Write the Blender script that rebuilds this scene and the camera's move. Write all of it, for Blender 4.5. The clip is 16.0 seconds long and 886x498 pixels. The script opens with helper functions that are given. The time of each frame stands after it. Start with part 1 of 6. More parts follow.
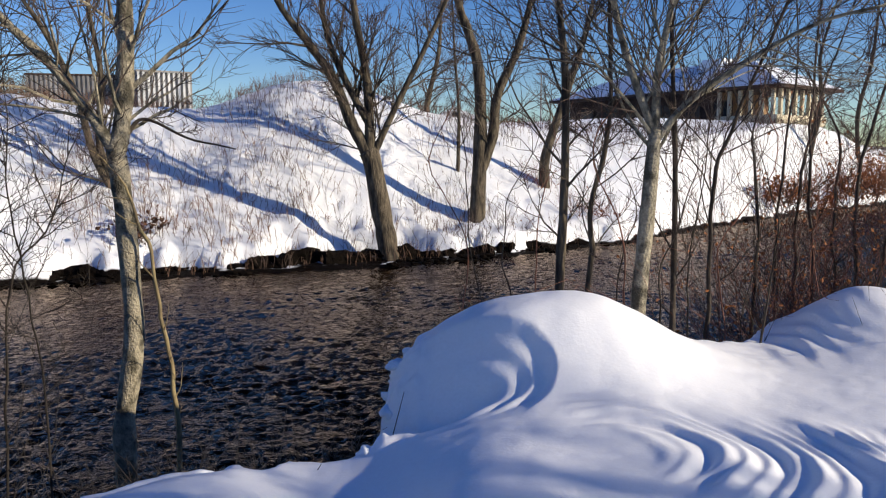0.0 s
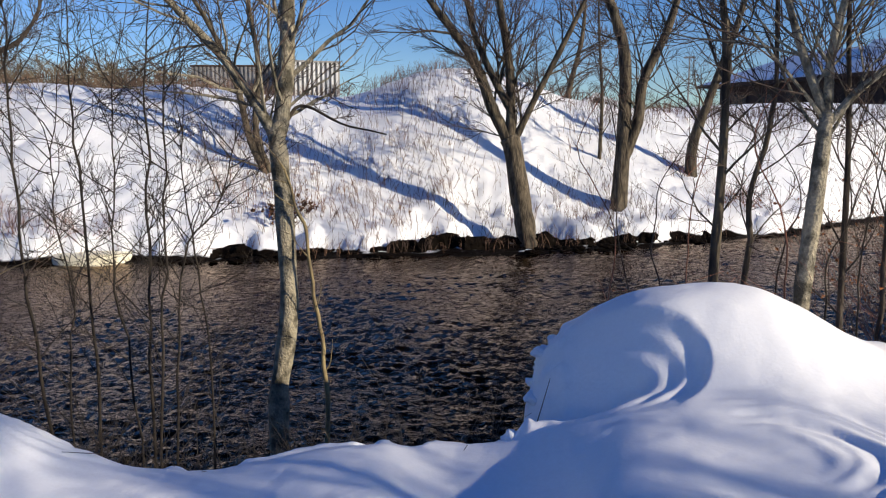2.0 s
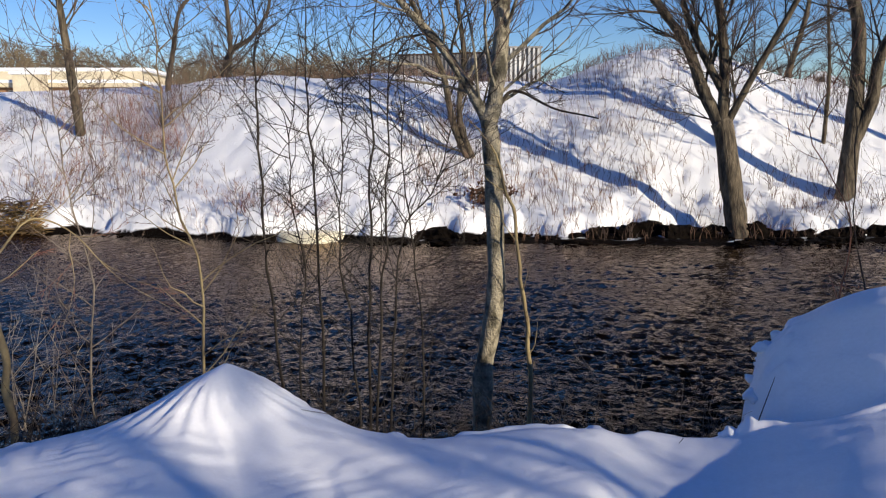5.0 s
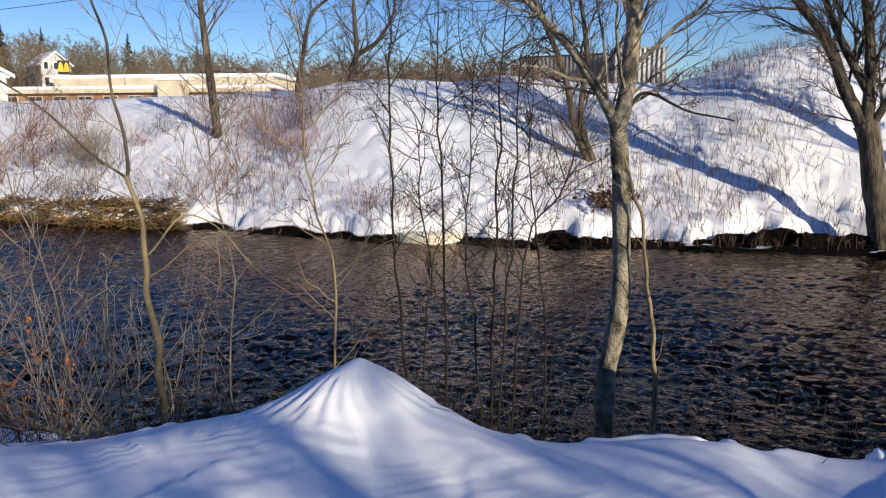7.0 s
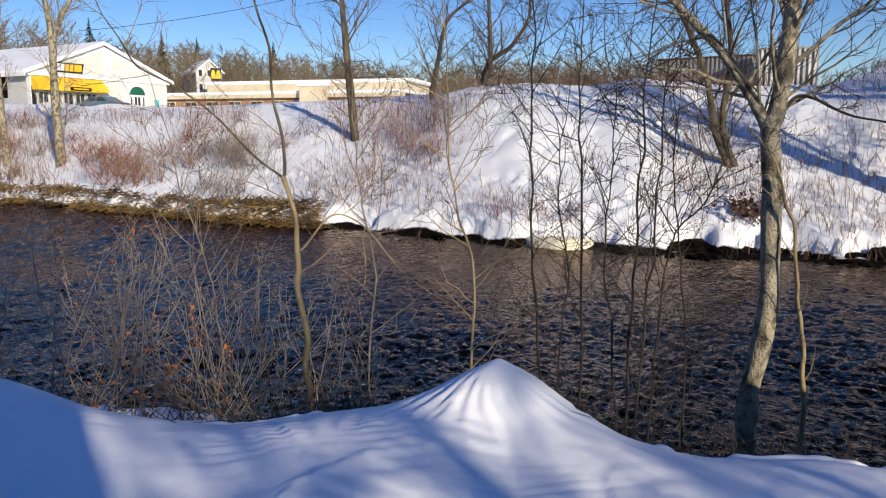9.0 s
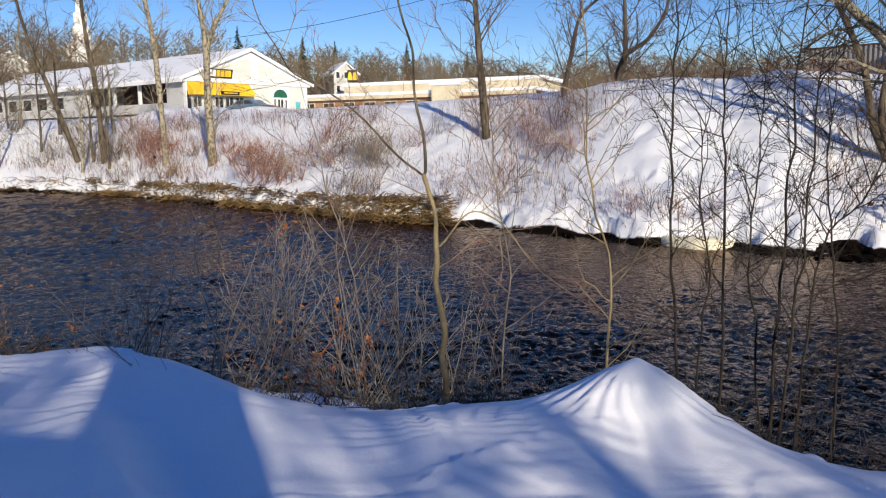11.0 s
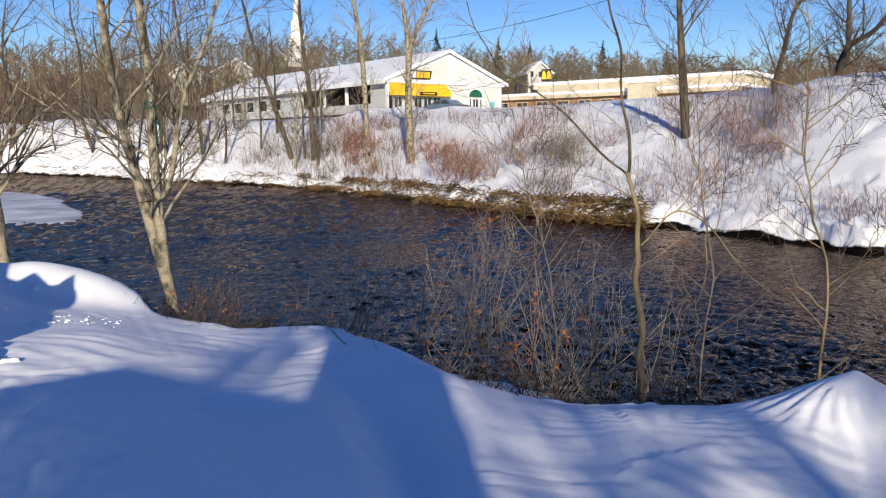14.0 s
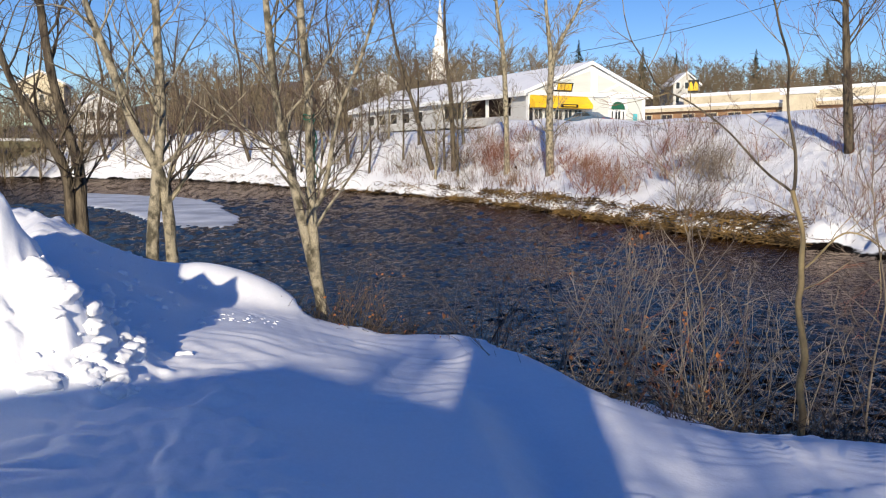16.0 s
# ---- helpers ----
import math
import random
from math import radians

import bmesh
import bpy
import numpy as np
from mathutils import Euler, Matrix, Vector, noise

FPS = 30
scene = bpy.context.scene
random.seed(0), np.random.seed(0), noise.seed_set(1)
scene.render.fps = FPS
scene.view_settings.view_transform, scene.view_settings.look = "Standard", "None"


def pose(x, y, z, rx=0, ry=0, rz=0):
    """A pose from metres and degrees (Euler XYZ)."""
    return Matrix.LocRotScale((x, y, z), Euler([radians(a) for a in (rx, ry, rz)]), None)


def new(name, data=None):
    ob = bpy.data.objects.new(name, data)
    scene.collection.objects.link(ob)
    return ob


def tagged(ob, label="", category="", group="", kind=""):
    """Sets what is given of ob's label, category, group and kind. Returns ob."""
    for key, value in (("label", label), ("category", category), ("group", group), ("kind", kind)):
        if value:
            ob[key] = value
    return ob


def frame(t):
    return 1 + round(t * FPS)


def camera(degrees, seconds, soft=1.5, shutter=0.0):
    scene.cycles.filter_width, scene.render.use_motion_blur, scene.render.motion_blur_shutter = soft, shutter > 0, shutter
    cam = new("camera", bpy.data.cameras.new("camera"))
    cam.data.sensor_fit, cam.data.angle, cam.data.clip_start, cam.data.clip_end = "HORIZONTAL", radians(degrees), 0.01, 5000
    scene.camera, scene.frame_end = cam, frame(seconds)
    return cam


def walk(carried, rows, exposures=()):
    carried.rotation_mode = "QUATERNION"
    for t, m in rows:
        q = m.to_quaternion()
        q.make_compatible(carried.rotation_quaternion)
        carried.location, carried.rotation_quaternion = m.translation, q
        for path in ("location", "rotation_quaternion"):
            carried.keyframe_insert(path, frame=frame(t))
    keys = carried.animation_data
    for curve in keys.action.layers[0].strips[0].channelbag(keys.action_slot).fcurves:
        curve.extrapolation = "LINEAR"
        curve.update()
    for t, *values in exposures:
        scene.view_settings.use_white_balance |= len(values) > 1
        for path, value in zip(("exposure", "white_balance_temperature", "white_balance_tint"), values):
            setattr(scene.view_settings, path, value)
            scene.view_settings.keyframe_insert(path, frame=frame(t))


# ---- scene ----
# World: origin on the snow under the first eye, y ahead, x to the right, z up.
cam = camera(60.29, 16.0, soft=1.15)
ROWS = [
    (0.0, 0.0000, 0.0000, 1.6500, 0.000, -7.000, -0.000),
    (0.5, -0.0276, 0.0058, 1.6440, 2.563, -7.246, -0.012),
    (1.0, -0.0536, 0.0089, 1.6384, 5.031, -7.474, -0.039),
    (1.5, -0.0783, 0.0073, 1.6336, 7.507, -7.687, -0.080),
    (2.0, -0.1008, 0.0006, 1.6305, 10.227, -7.949, -0.120),
    (2.5, -0.1223, -0.0094, 1.6269, 12.810, -8.183, -0.042),
    (3.0, -0.1445, -0.0169, 1.6232, 15.366, -8.434, -0.049),
    (3.5, -0.1677, -0.0280, 1.6201, 18.052, -8.701, -0.049),
    (4.0, -0.1905, -0.0442, 1.6193, 20.505, -8.861, 0.061),
    (6.5, -0.2876, -0.1408, 1.6262, 31.085, -8.888, 0.397),
    (7.0, -0.3053, -0.1616, 1.6255, 33.469, -8.777, 0.293),
    (7.5, -0.3228, -0.1857, 1.6232, 35.831, -8.637, 0.229),
    (8.0, -0.3412, -0.2139, 1.6211, 38.352, -8.553, 0.097),
    (8.5, -0.3546, -0.2419, 1.6211, 40.678, -8.474, 0.029),
    (9.0, -0.3602, -0.2701, 1.6227, 43.065, -8.441, 0.072),
    (11.5, -0.3305, -0.4080, 1.6322, 54.972, -8.570, 0.945),
    (12.0, -0.3203, -0.4367, 1.6344, 57.246, -8.593, 1.076),
    (12.5, -0.3057, -0.4667, 1.6346, 59.671, -8.621, 1.115),
    (13.0, -0.2886, -0.4981, 1.6323, 61.932, -8.583, 1.012),
    (13.5, -0.2705, -0.5301, 1.6273, 64.260, -8.546, 0.827),
    (14.0, -0.2554, -0.5616, 1.6236, 66.815, -8.425, 0.697),
    (14.5, -0.2468, -0.5918, 1.6224, 69.293, -8.222, 0.531),
    (15.0, -0.2453, -0.6216, 1.6255, 71.749, -7.969, 0.435),
    (15.5, -0.2489, -0.6508, 1.6320, 74.458, -7.687, 0.277),
    (16.0, -0.2551, -0.6800, 1.6396, 77.044, -7.467, 0.245),
]
walk(cam, [(t, pose(x, y, z, 90 + pitch, roll, yaw)) for t, x, y, z, yaw, pitch, roll in ROWS],
     [(0.0, -0.24, 6150, 11.5), (16.0, -0.24, 6150, 11.5)])

# ---- world, sun, exposure ----
SUN_AZ, SUN_EL = 107.5, 18.5   # degrees clockwise from +y; above the horizon
SUN_DIR = Vector((math.sin(radians(SUN_AZ)) * math.cos(radians(SUN_EL)), math.cos(radians(SUN_AZ)) * math.cos(radians(SUN_EL)), math.sin(radians(SUN_EL))))
world = bpy.data.worlds.new("winter_sky")
scene.world = world
world.use_nodes = True
wn = world.node_tree.nodes
sky = wn.new("ShaderNodeTexSky")
sky.sky_type = "NISHITA"
sky.sun_disc = False
sky.sun_elevation = radians(SUN_EL)
sky.sun_rotation = radians(SUN_AZ)
sky.air_density, sky.dust_density, sky.ozone_density, sky.altitude = 1.0, 0.25, 2.9, 500
wn["Background"].inputs["Strength"].default_value = 0.14
deep = wn.new("ShaderNodeHueSaturation")
deep.inputs["Hue"].default_value, deep.inputs["Saturation"].default_value = 0.518, 1.28
world.node_tree.links.new(sky.outputs[0], deep.inputs["Color"])
world.node_tree.links.new(deep.outputs[0], wn["Background"].inputs["Color"])
sun = new("sun", bpy.data.lights.new("sun", "SUN"))
sun.data.energy, sun.data.angle, sun.data.color = 7.1, radians(0.6), (1.0, 0.855, 0.63)
sun.matrix_world = Matrix.Translation((40, -12, 30)) @ SUN_DIR.to_track_quat("Z", "Y").to_matrix().to_4x4()

# ---- materials ----
def mat(name, base, rough=0.8, second=None, scale=3.0, fine=40.0, bump=0.15, dist=0.02, metal=0.0, spread=0.12, stretch=(1, 1, 1), lo=0.35, hi=0.65):
    """A two-scale noise material: large blotches between base and second, fine grain in value and relief."""
    m = bpy.data.materials.new(name)
    m.use_nodes = True
    n, l = m.node_tree.nodes, m.node_tree.links
    b = n["Principled BSDF"]
    b.inputs["Roughness"].default_value, b.inputs["Metallic"].default_value = rough, metal
    b.inputs["Specular IOR Level"].default_value = 0.25
    co = n.new("ShaderNodeNewGeometry")
    mp = n.new("ShaderNodeMapping")
    mp.inputs["Scale"].default_value = stretch
    l.new(co.outputs["Position"], mp.inputs["Vector"])
    big, small = n.new("ShaderNodeTexNoise"), n.new("ShaderNodeTexNoise")
    big.inputs["Scale"].default_value, small.inputs["Scale"].default_value = scale, fine
    big.inputs["Detail"].default_value = small.inputs["Detail"].default_value = 4
    ramp = n.new("ShaderNodeValToRGB")
    second = second or tuple(c * 0.7 for c in base)
    ramp.color_ramp.elements[0].color, ramp.color_ramp.elements[1].color = (*second, 1), (*base, 1)
    ramp.color_ramp.elements[0].position, ramp.color_ramp.elements[1].position = lo, hi
    hsv = n.new("ShaderNodeHueSaturation")
    rng = n.new("ShaderNodeMapRange")
    rng.inputs["To Min"].default_value, rng.inputs["To Max"].default_value = 1 - spread * 2, 1 + spread * 2
    for t in (big, small):
        l.new(mp.outputs[0], t.inputs["Vector"])
    l.new(big.outputs["Fac"], ramp.inputs["Fac"])
    l.new(ramp.outputs[0], hsv.inputs["Color"])
    l.new(small.outputs["Fac"], rng.inputs["Value"])
    l.new(rng.outputs[0], hsv.inputs["Value"])
    l.new(hsv.outputs[0], b.inputs["Base Color"])
    if bump:
        bm_ = n.new("ShaderNodeBump")
        bm_.inputs["Strength"].default_value, bm_.inputs["Distance"].default_value = bump, dist
        l.new(small.outputs["Fac"], bm_.inputs["Height"])
        l.new(bm_.outputs[0], b.inputs["Normal"])
    return m


SNOW = mat("snow", (0.90, 0.91, 0.93), 0.55, (0.84, 0.86, 0.89), 0.7, 38, 0.14, 0.015, spread=0.025)
SNOW_ROOF = mat("roof_snow", (0.88, 0.89, 0.91), 0.6, (0.8, 0.82, 0.85), 0.4, 8, 0.3, 0.08, spread=0.03)
BARK_PALE = mat("pale_grey_bark", (0.34, 0.30, 0.215), 0.9, (0.085, 0.076, 0.054), 7, 46, 1.0, 0.025, stretch=(1, 1, 0.8), lo=0.38, hi=0.56, spread=0.32)
BARK_DARK = mat("dark_bark", (0.10, 0.08, 0.06), 0.95, (0.035, 0.028, 0.022), 6, 28, 0.8, 0.03, stretch=(1, 1, 0.35))
BARK_GREY = mat("grey_brown_bark", (0.15, 0.122, 0.084), 0.9, (0.032, 0.026, 0.020), 7, 24, 1.0, 0.05, stretch=(1, 1, 0.25), spread=0.3)
# near-black: the shade on these stems is put into the bark colour
BARK_BLACK = mat("shaded_black_bark", (0.045, 0.036, 0.028), 0.9, (0.02, 0.016, 0.013), 6, 28, 0.6, 0.02)
BARK_YELLOW = mat("yellow_bark", (0.33, 0.26, 0.13), 0.85, (0.16, 0.12, 0.07), 4, 34, 0.4, 0.01)
TWIG = mat("twig", (0.12, 0.085, 0.065), 0.9, (0.055, 0.042, 0.035), 2, 10, 0)
TWIG_WEED = mat("weed_stem", (0.20, 0.115, 0.075), 0.9, (0.09, 0.06, 0.045), 0.6, 10, 0)
TWIG_RED = mat("red_twig", (0.27, 0.115, 0.07), 0.9, (0.14, 0.07, 0.05), 2, 10, 0)
TWIG_PALE = mat("pale_twig", (0.28, 0.235, 0.18), 0.9, (0.13, 0.105, 0.085), 2, 10, 0)
LEAF_BROWN = mat("dead_brown_leaf", (0.12, 0.055, 0.03), 0.85, (0.05, 0.03, 0.02), 9, 60, 0.2, 0.005)
LEAF = mat("dry_orange_leaf", (0.42, 0.15, 0.04), 0.75, (0.20, 0.08, 0.03), 9, 60, 0.2, 0.005)
BANK_ICE = mat("mottled_ice", (0.72, 0.74, 0.76), 0.5, (0.36, 0.38, 0.41), 0.5, 5, 0.4, 0.05, spread=0.10, stretch=(1, 0.6, 1))
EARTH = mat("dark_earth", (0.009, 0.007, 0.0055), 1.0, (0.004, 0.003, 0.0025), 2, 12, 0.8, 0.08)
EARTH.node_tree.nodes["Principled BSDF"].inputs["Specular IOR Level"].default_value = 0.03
REED = mat("dry_reed", (0.22, 0.14, 0.05), 0.9, (0.06, 0.04, 0.02), 1.2, 14, 0.3, 0.02)
WOODS = mat("bare_woods", (0.20, 0.155, 0.10), 0.95, (0.12, 0.10, 0.065), 0.05, 1.5, 0)
TWIG_OLIVE = mat("olive_twig", (0.20, 0.165, 0.10), 0.9, (0.11, 0.09, 0.06), 2, 10, 0)
TWIG_ORANGE = mat("tawny_twig", (0.28, 0.165, 0.085), 0.9, (0.14, 0.08, 0.045), 2, 10, 0)
TWINE = mat("green_twine", (0.015, 0.12, 0.085), 0.7, bump=0)
FIR = mat("fir_needles", (0.035, 0.055, 0.035), 0.9, (0.015, 0.03, 0.02), 0.6, 5, 0)
WHITE = mat("white_siding", (0.78, 0.78, 0.76), 0.6, (0.68, 0.69, 0.68), 0.4, 6, 0.1, 0.01, spread=0.03)
GREY_WALL = mat("grey_siding", (0.55, 0.55, 0.53), 0.7, (0.45, 0.45, 0.44), 0.4, 6, 0.1, 0.01, spread=0.05)
SAGE = mat("pale_sage_siding", (0.60, 0.62, 0.57), 0.7, (0.52, 0.54, 0.50), 0.4, 6, 0.15, 0.01, spread=0.04, stretch=(0.1, 0.1, 3))
YELLOW = mat("yellow_awning", (0.80, 0.52, 0.02), 0.5, (0.72, 0.44, 0.02), 0.5, 9, 0.05, 0.01, spread=0.04)
GREEN = mat("dark_green_paint", (0.02, 0.12, 0.07), 0.5, bump=0)
BLACK = mat("black_paint", (0.012, 0.012, 0.014), 0.4, bump=0)
DARK = mat("dark_interior", (0.02, 0.02, 0.022), 0.7, bump=0)
TAN = mat("tan_brick", (0.36, 0.22, 0.12), 0.85, (0.26, 0.15, 0.08), 0.6, 7, 0.3, 0.02)
CREAM = mat("cream_trim", (0.62, 0.55, 0.40), 0.7, (0.5, 0.43, 0.3), 0.6, 7, 0.1, 0.02)
BROWN = mat("dark_brown_wood", (0.075, 0.045, 0.032), 0.8, (0.04, 0.025, 0.02), 0.8, 9, 0.3, 0.02)
STEEL = mat("pale_ribbed_steel", (0.62, 0.62, 0.60), 0.5, (0.42, 0.42, 0.41), 0.8, 9, 0.2, 0.01, spread=0.06)
STEEL_GREY = mat("weathered_grey_steel", (0.34, 0.33, 0.31), 0.6, (0.2, 0.19, 0.18), 0.8, 9, 0.2, 0.01, spread=0.06)
BLUE_CAR = mat("blue_car_paint", (0.10, 0.16, 0.24), 0.25, bump=0, spread=0.02)
BLACK_CAR = mat("black_car_paint", (0.012, 0.012, 0.014), 0.2, bump=0, spread=0.02)
RUBBER = mat("black_rubber", (0.02, 0.02, 0.02), 0.9, bump=0)
POLE = mat("weathered_pole", (0.25, 0.2, 0.16), 0.9, (0.16, 0.13, 0.1), 1, 12, 0.2)
ICE = mat("yellowish_ice", (0.78, 0.74, 0.58), 0.35, (0.66, 0.60, 0.42), 1.4, 12, 0.5, 0.08, spread=0.04)
RED = mat("red_paint", (0.5, 0.04, 0.03), 0.5, bump=0)
GLASS = bpy.data.materials.new("window_glass")
GLASS.use_nodes = True
gb = GLASS.node_tree.nodes["Principled BSDF"]
gb.inputs["Base Color"].default_value, gb.inputs["Roughness"].default_value = (0.03, 0.035, 0.04, 1), 0.08


def water_material():
    m = bpy.data.materials.new("river_water")
    m.use_nodes = True
    n, l = m.node_tree.nodes, m.node_tree.links
    n.remove(n["Principled BSDF"])
    body, gloss, rim, both = n.new("ShaderNodeBsdfDiffuse"), n.new("ShaderNodeBsdfAnisotropic"), n.new("ShaderNodeFresnel"), n.new("ShaderNodeMixShader")
    body.inputs["Color"].default_value = (0.0022, 0.0014, 0.0010, 1)
    gloss.inputs["Color"].default_value, gloss.inputs["Roughness"].default_value = (0.31, 0.25, 0.20, 1), 0.03
    rim.inputs["IOR"].default_value = 1.065
    l.new(rim.outputs[0], both.inputs[0])
    l.new(body.outputs[0], both.inputs[1])
    l.new(gloss.outputs[0], both.inputs[2])
    l.new(both.outputs[0], n["Material Output"].inputs["Surface"])
    co = n.new("ShaderNodeNewGeometry")
    prev = None
    for sx, sy, sc, st, ds in ((0.9, 1.2, 7.0, 0.7, 0.050), (0.9, 1.2, 18, 0.6, 0.014)):
        mp, nz, bp = n.new("ShaderNodeMapping"), n.new("ShaderNodeTexNoise"), n.new("ShaderNodeBump")
        mp.inputs["Scale"].default_value = (sx, sy, 1)
        mp.inputs["Rotation"].default_value = (0, 0, radians(-14))
        nz.inputs["Scale"].default_value, nz.inputs["Detail"].default_value, nz.inputs["Distortion"].default_value = sc, 3, 0.6
        bp.inputs["Strength"].default_value, bp.inputs["Distance"].default_value = st, ds
        l.new(co.outputs["Position"], mp.inputs["Vector"])
        l.new(mp.outputs[0], nz.inputs["Vector"])
        l.new(nz.outputs["Fac"], bp.inputs["Height"])
        if prev:
            l.new(prev.outputs[0], bp.inputs["Normal"])
        prev = bp
    for node in (body, gloss, rim):
        l.new(prev.outputs[0], node.inputs["Normal"])
    return m


WATER = water_material()


def bank_snow():
    """Snow that gives way to wet dark earth along the water."""
    m = SNOW
    n, l = m.node_tree.nodes, m.node_tree.links
    b = n["Principled BSDF"]
    link = b.inputs["Base Color"].links[0]
    colour = link.from_socket
    l.remove(link)
    geo, sep, nz, add = n.new("ShaderNodeNewGeometry"), n.new("ShaderNodeSeparateXYZ"), n.new("ShaderNodeTexNoise"), n.new("ShaderNodeMath")
    nz.inputs["Scale"].default_value, nz.inputs["Detail"].default_value = 0.75, 8
    add.operation = "MULTIPLY_ADD"
    add.inputs[1].default_value = -0.8
    l.new(geo.outputs["Position"], sep.inputs[0])
    l.new(geo.outputs["Position"], nz.inputs["Vector"])
    l.new(nz.outputs["Fac"], add.inputs[0])
    l.new(sep.outputs["Z"], add.inputs[2])
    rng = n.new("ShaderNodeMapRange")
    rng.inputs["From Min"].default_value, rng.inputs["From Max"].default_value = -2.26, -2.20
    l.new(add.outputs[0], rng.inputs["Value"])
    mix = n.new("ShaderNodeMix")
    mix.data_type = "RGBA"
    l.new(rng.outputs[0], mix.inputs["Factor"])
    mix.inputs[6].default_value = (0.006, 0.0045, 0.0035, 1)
    dull = n.new("ShaderNodeMapRange")
    dull.inputs["To Min"].default_value, dull.inputs["To Max"].default_value = 0.02, 0.25
    l.new(rng.outputs[0], dull.inputs["Value"])
    l.new(dull.outputs[0], b.inputs["Specular IOR Level"])
    l.new(colour, mix.inputs[7])
    # far off, leaf litter and scrub of the wooded hills show through
    ln, far, mix2 = n.new("ShaderNodeVectorMath"), n.new("ShaderNodeMapRange"), n.new("ShaderNodeMix")
    ln.operation = "LENGTH"
    far.inputs["From Min"].default_value, far.inputs["From Max"].default_value = 118, 135
    mix2.data_type = "RGBA"
    l.new(geo.outputs["Position"], ln.inputs[0])
    l.new(ln.outputs["Value"], far.inputs["Value"])
    l.new(far.outputs[0], mix2.inputs["Factor"])
    l.new(mix.outputs[2], mix2.inputs[6])
    mix2.inputs[7].default_value = (0.17, 0.13, 0.10, 1)
    l.new(mix2.outputs[2], b.inputs["Base Color"])


bank_snow()
# the far bank's snow is trodden by wind and weeds into a coarser crust
SNOW_COARSE = SNOW.copy()
SNOW_COARSE.name = "crusted_bank_snow"
for node in SNOW_COARSE.node_tree.nodes:
    if node.type == "TEX_NOISE" and abs(node.inputs["Scale"].default_value - 34) < 0.1:
        node.inputs["Scale"].default_value, node.inputs["Detail"].default_value, node.inputs["Roughness"].default_value = 3.2, 9, 0.72
    if node.type == "BUMP":
        node.inputs["Strength"].default_value, node.inputs["Distance"].default_value = 0.45, 0.16

# ---- building helpers ----
def at(az, r, z):
    """A place by its bearing from the first eye (degrees clockwise from +y), its distance over the ground and its height."""
    return Vector((r * math.sin(radians(az)), r * math.cos(radians(az)), z))


def mesh_of(name, verts, faces, material, smooth=False):
    me = bpy.data.meshes.new(name)
    me.from_pydata([tuple(v) for v in verts], [], faces)
    me.materials.append(material)
    if smooth:
        me.polygons.foreach_set("use_smooth", [True] * len(me.polygons))
    me.update()
    return me


def hold(name, place, label, category, group="", kind=""):
    ob = new(name)
    ob.empty_display_size = 0.2
    ob.matrix_world = place if isinstance(place, Matrix) else Matrix.Translation(place)
    return tagged(ob, label, category, group, kind)


def part_of(name, me, parent, label="", m=None):
    ob = new(name, me)
    ob.parent = parent
    if m is not None:
        ob.matrix_basis = m
    return tagged(ob, label)


def box(v, f, x0, x1, y0, y1, z0, z1):
    k = len(v)
    v += [(x, y, z) for z in (z0, z1) for x, y in ((x0, y0), (x1, y0), (x1, y1), (x0, y1))]
    f += [(k, k + 3, k + 2, k + 1), (k + 4, k + 5, k + 6, k + 7), (k, k + 1, k + 5, k + 4), (k + 1, k + 2, k + 6, k + 5), (k + 2, k + 3, k + 7, k + 6), (k + 3, k, k + 4, k + 7)]


def slab(name, parent, material, x0, x1, y0, y1, z0, z1, label="", bevel=0.0):
    v, f = [], []
    box(v, f, x0, x1, y0, y1, z0, z1)
    me = mesh_of(name, v, f, material)
    if bevel:
        b = bmesh.new()
        b.from_mesh(me)
        bmesh.ops.bevel(b, geom=b.edges[:], offset=bevel, segments=2, affect="EDGES")
        b.to_mesh(me)
        b.free()
    return part_of(name, me, parent, label)


def prism(name, parent, material, outline, y0, y1, label="", axis="y"):
    """An outline in x and z drawn out from y0 to y1 (axis x: an outline in y and z, from x0 to x1)."""
    n = len(outline)
    if axis == "y":
        v = [(a, y0, b) for a, b in outline] + [(a, y1, b) for a, b in outline]
    else:
        v = [(y0, a, b) for a, b in outline] + [(y1, a, b) for a, b in outline]
    f = [tuple(range(n)), tuple(range(2 * n - 1, n - 1, -1))] + [(i, n + i, n + (i + 1) % n, (i + 1) % n) for i in range(n)]
    me = mesh_of(name, v, f, material)
    b = bmesh.new()
    b.from_mesh(me)
    bmesh.ops.recalc_face_normals(b, faces=b.faces[:])
    b.to_mesh(me)
    b.free()
    return part_of(name, me, parent, label)


def smooth_line(pts, radii, steps):
    """A Catmull-Rom line through the points, with its radii."""
    P = [Vector(p) for p in pts]
    P = [P[0] * 2 - P[1]] + P + [P[-1] * 2 - P[-2]]
    out, rad = [], []
    for i in range(1, len(P) - 2):
        a, b, c, d = P[i - 1:i + 3]
        for k in range(steps):
            t = k / steps
            out.append(0.5 * (2 * b + (c - a) * t + (2 * a - 5 * b + 4 * c - d) * t * t + (3 * b - a - 3 * c + d) * t ** 3))
            rad.append(radii[i - 1] * (1 - t) + radii[i] * t)
    return out + [P[-2]], rad + [radii[-1]]


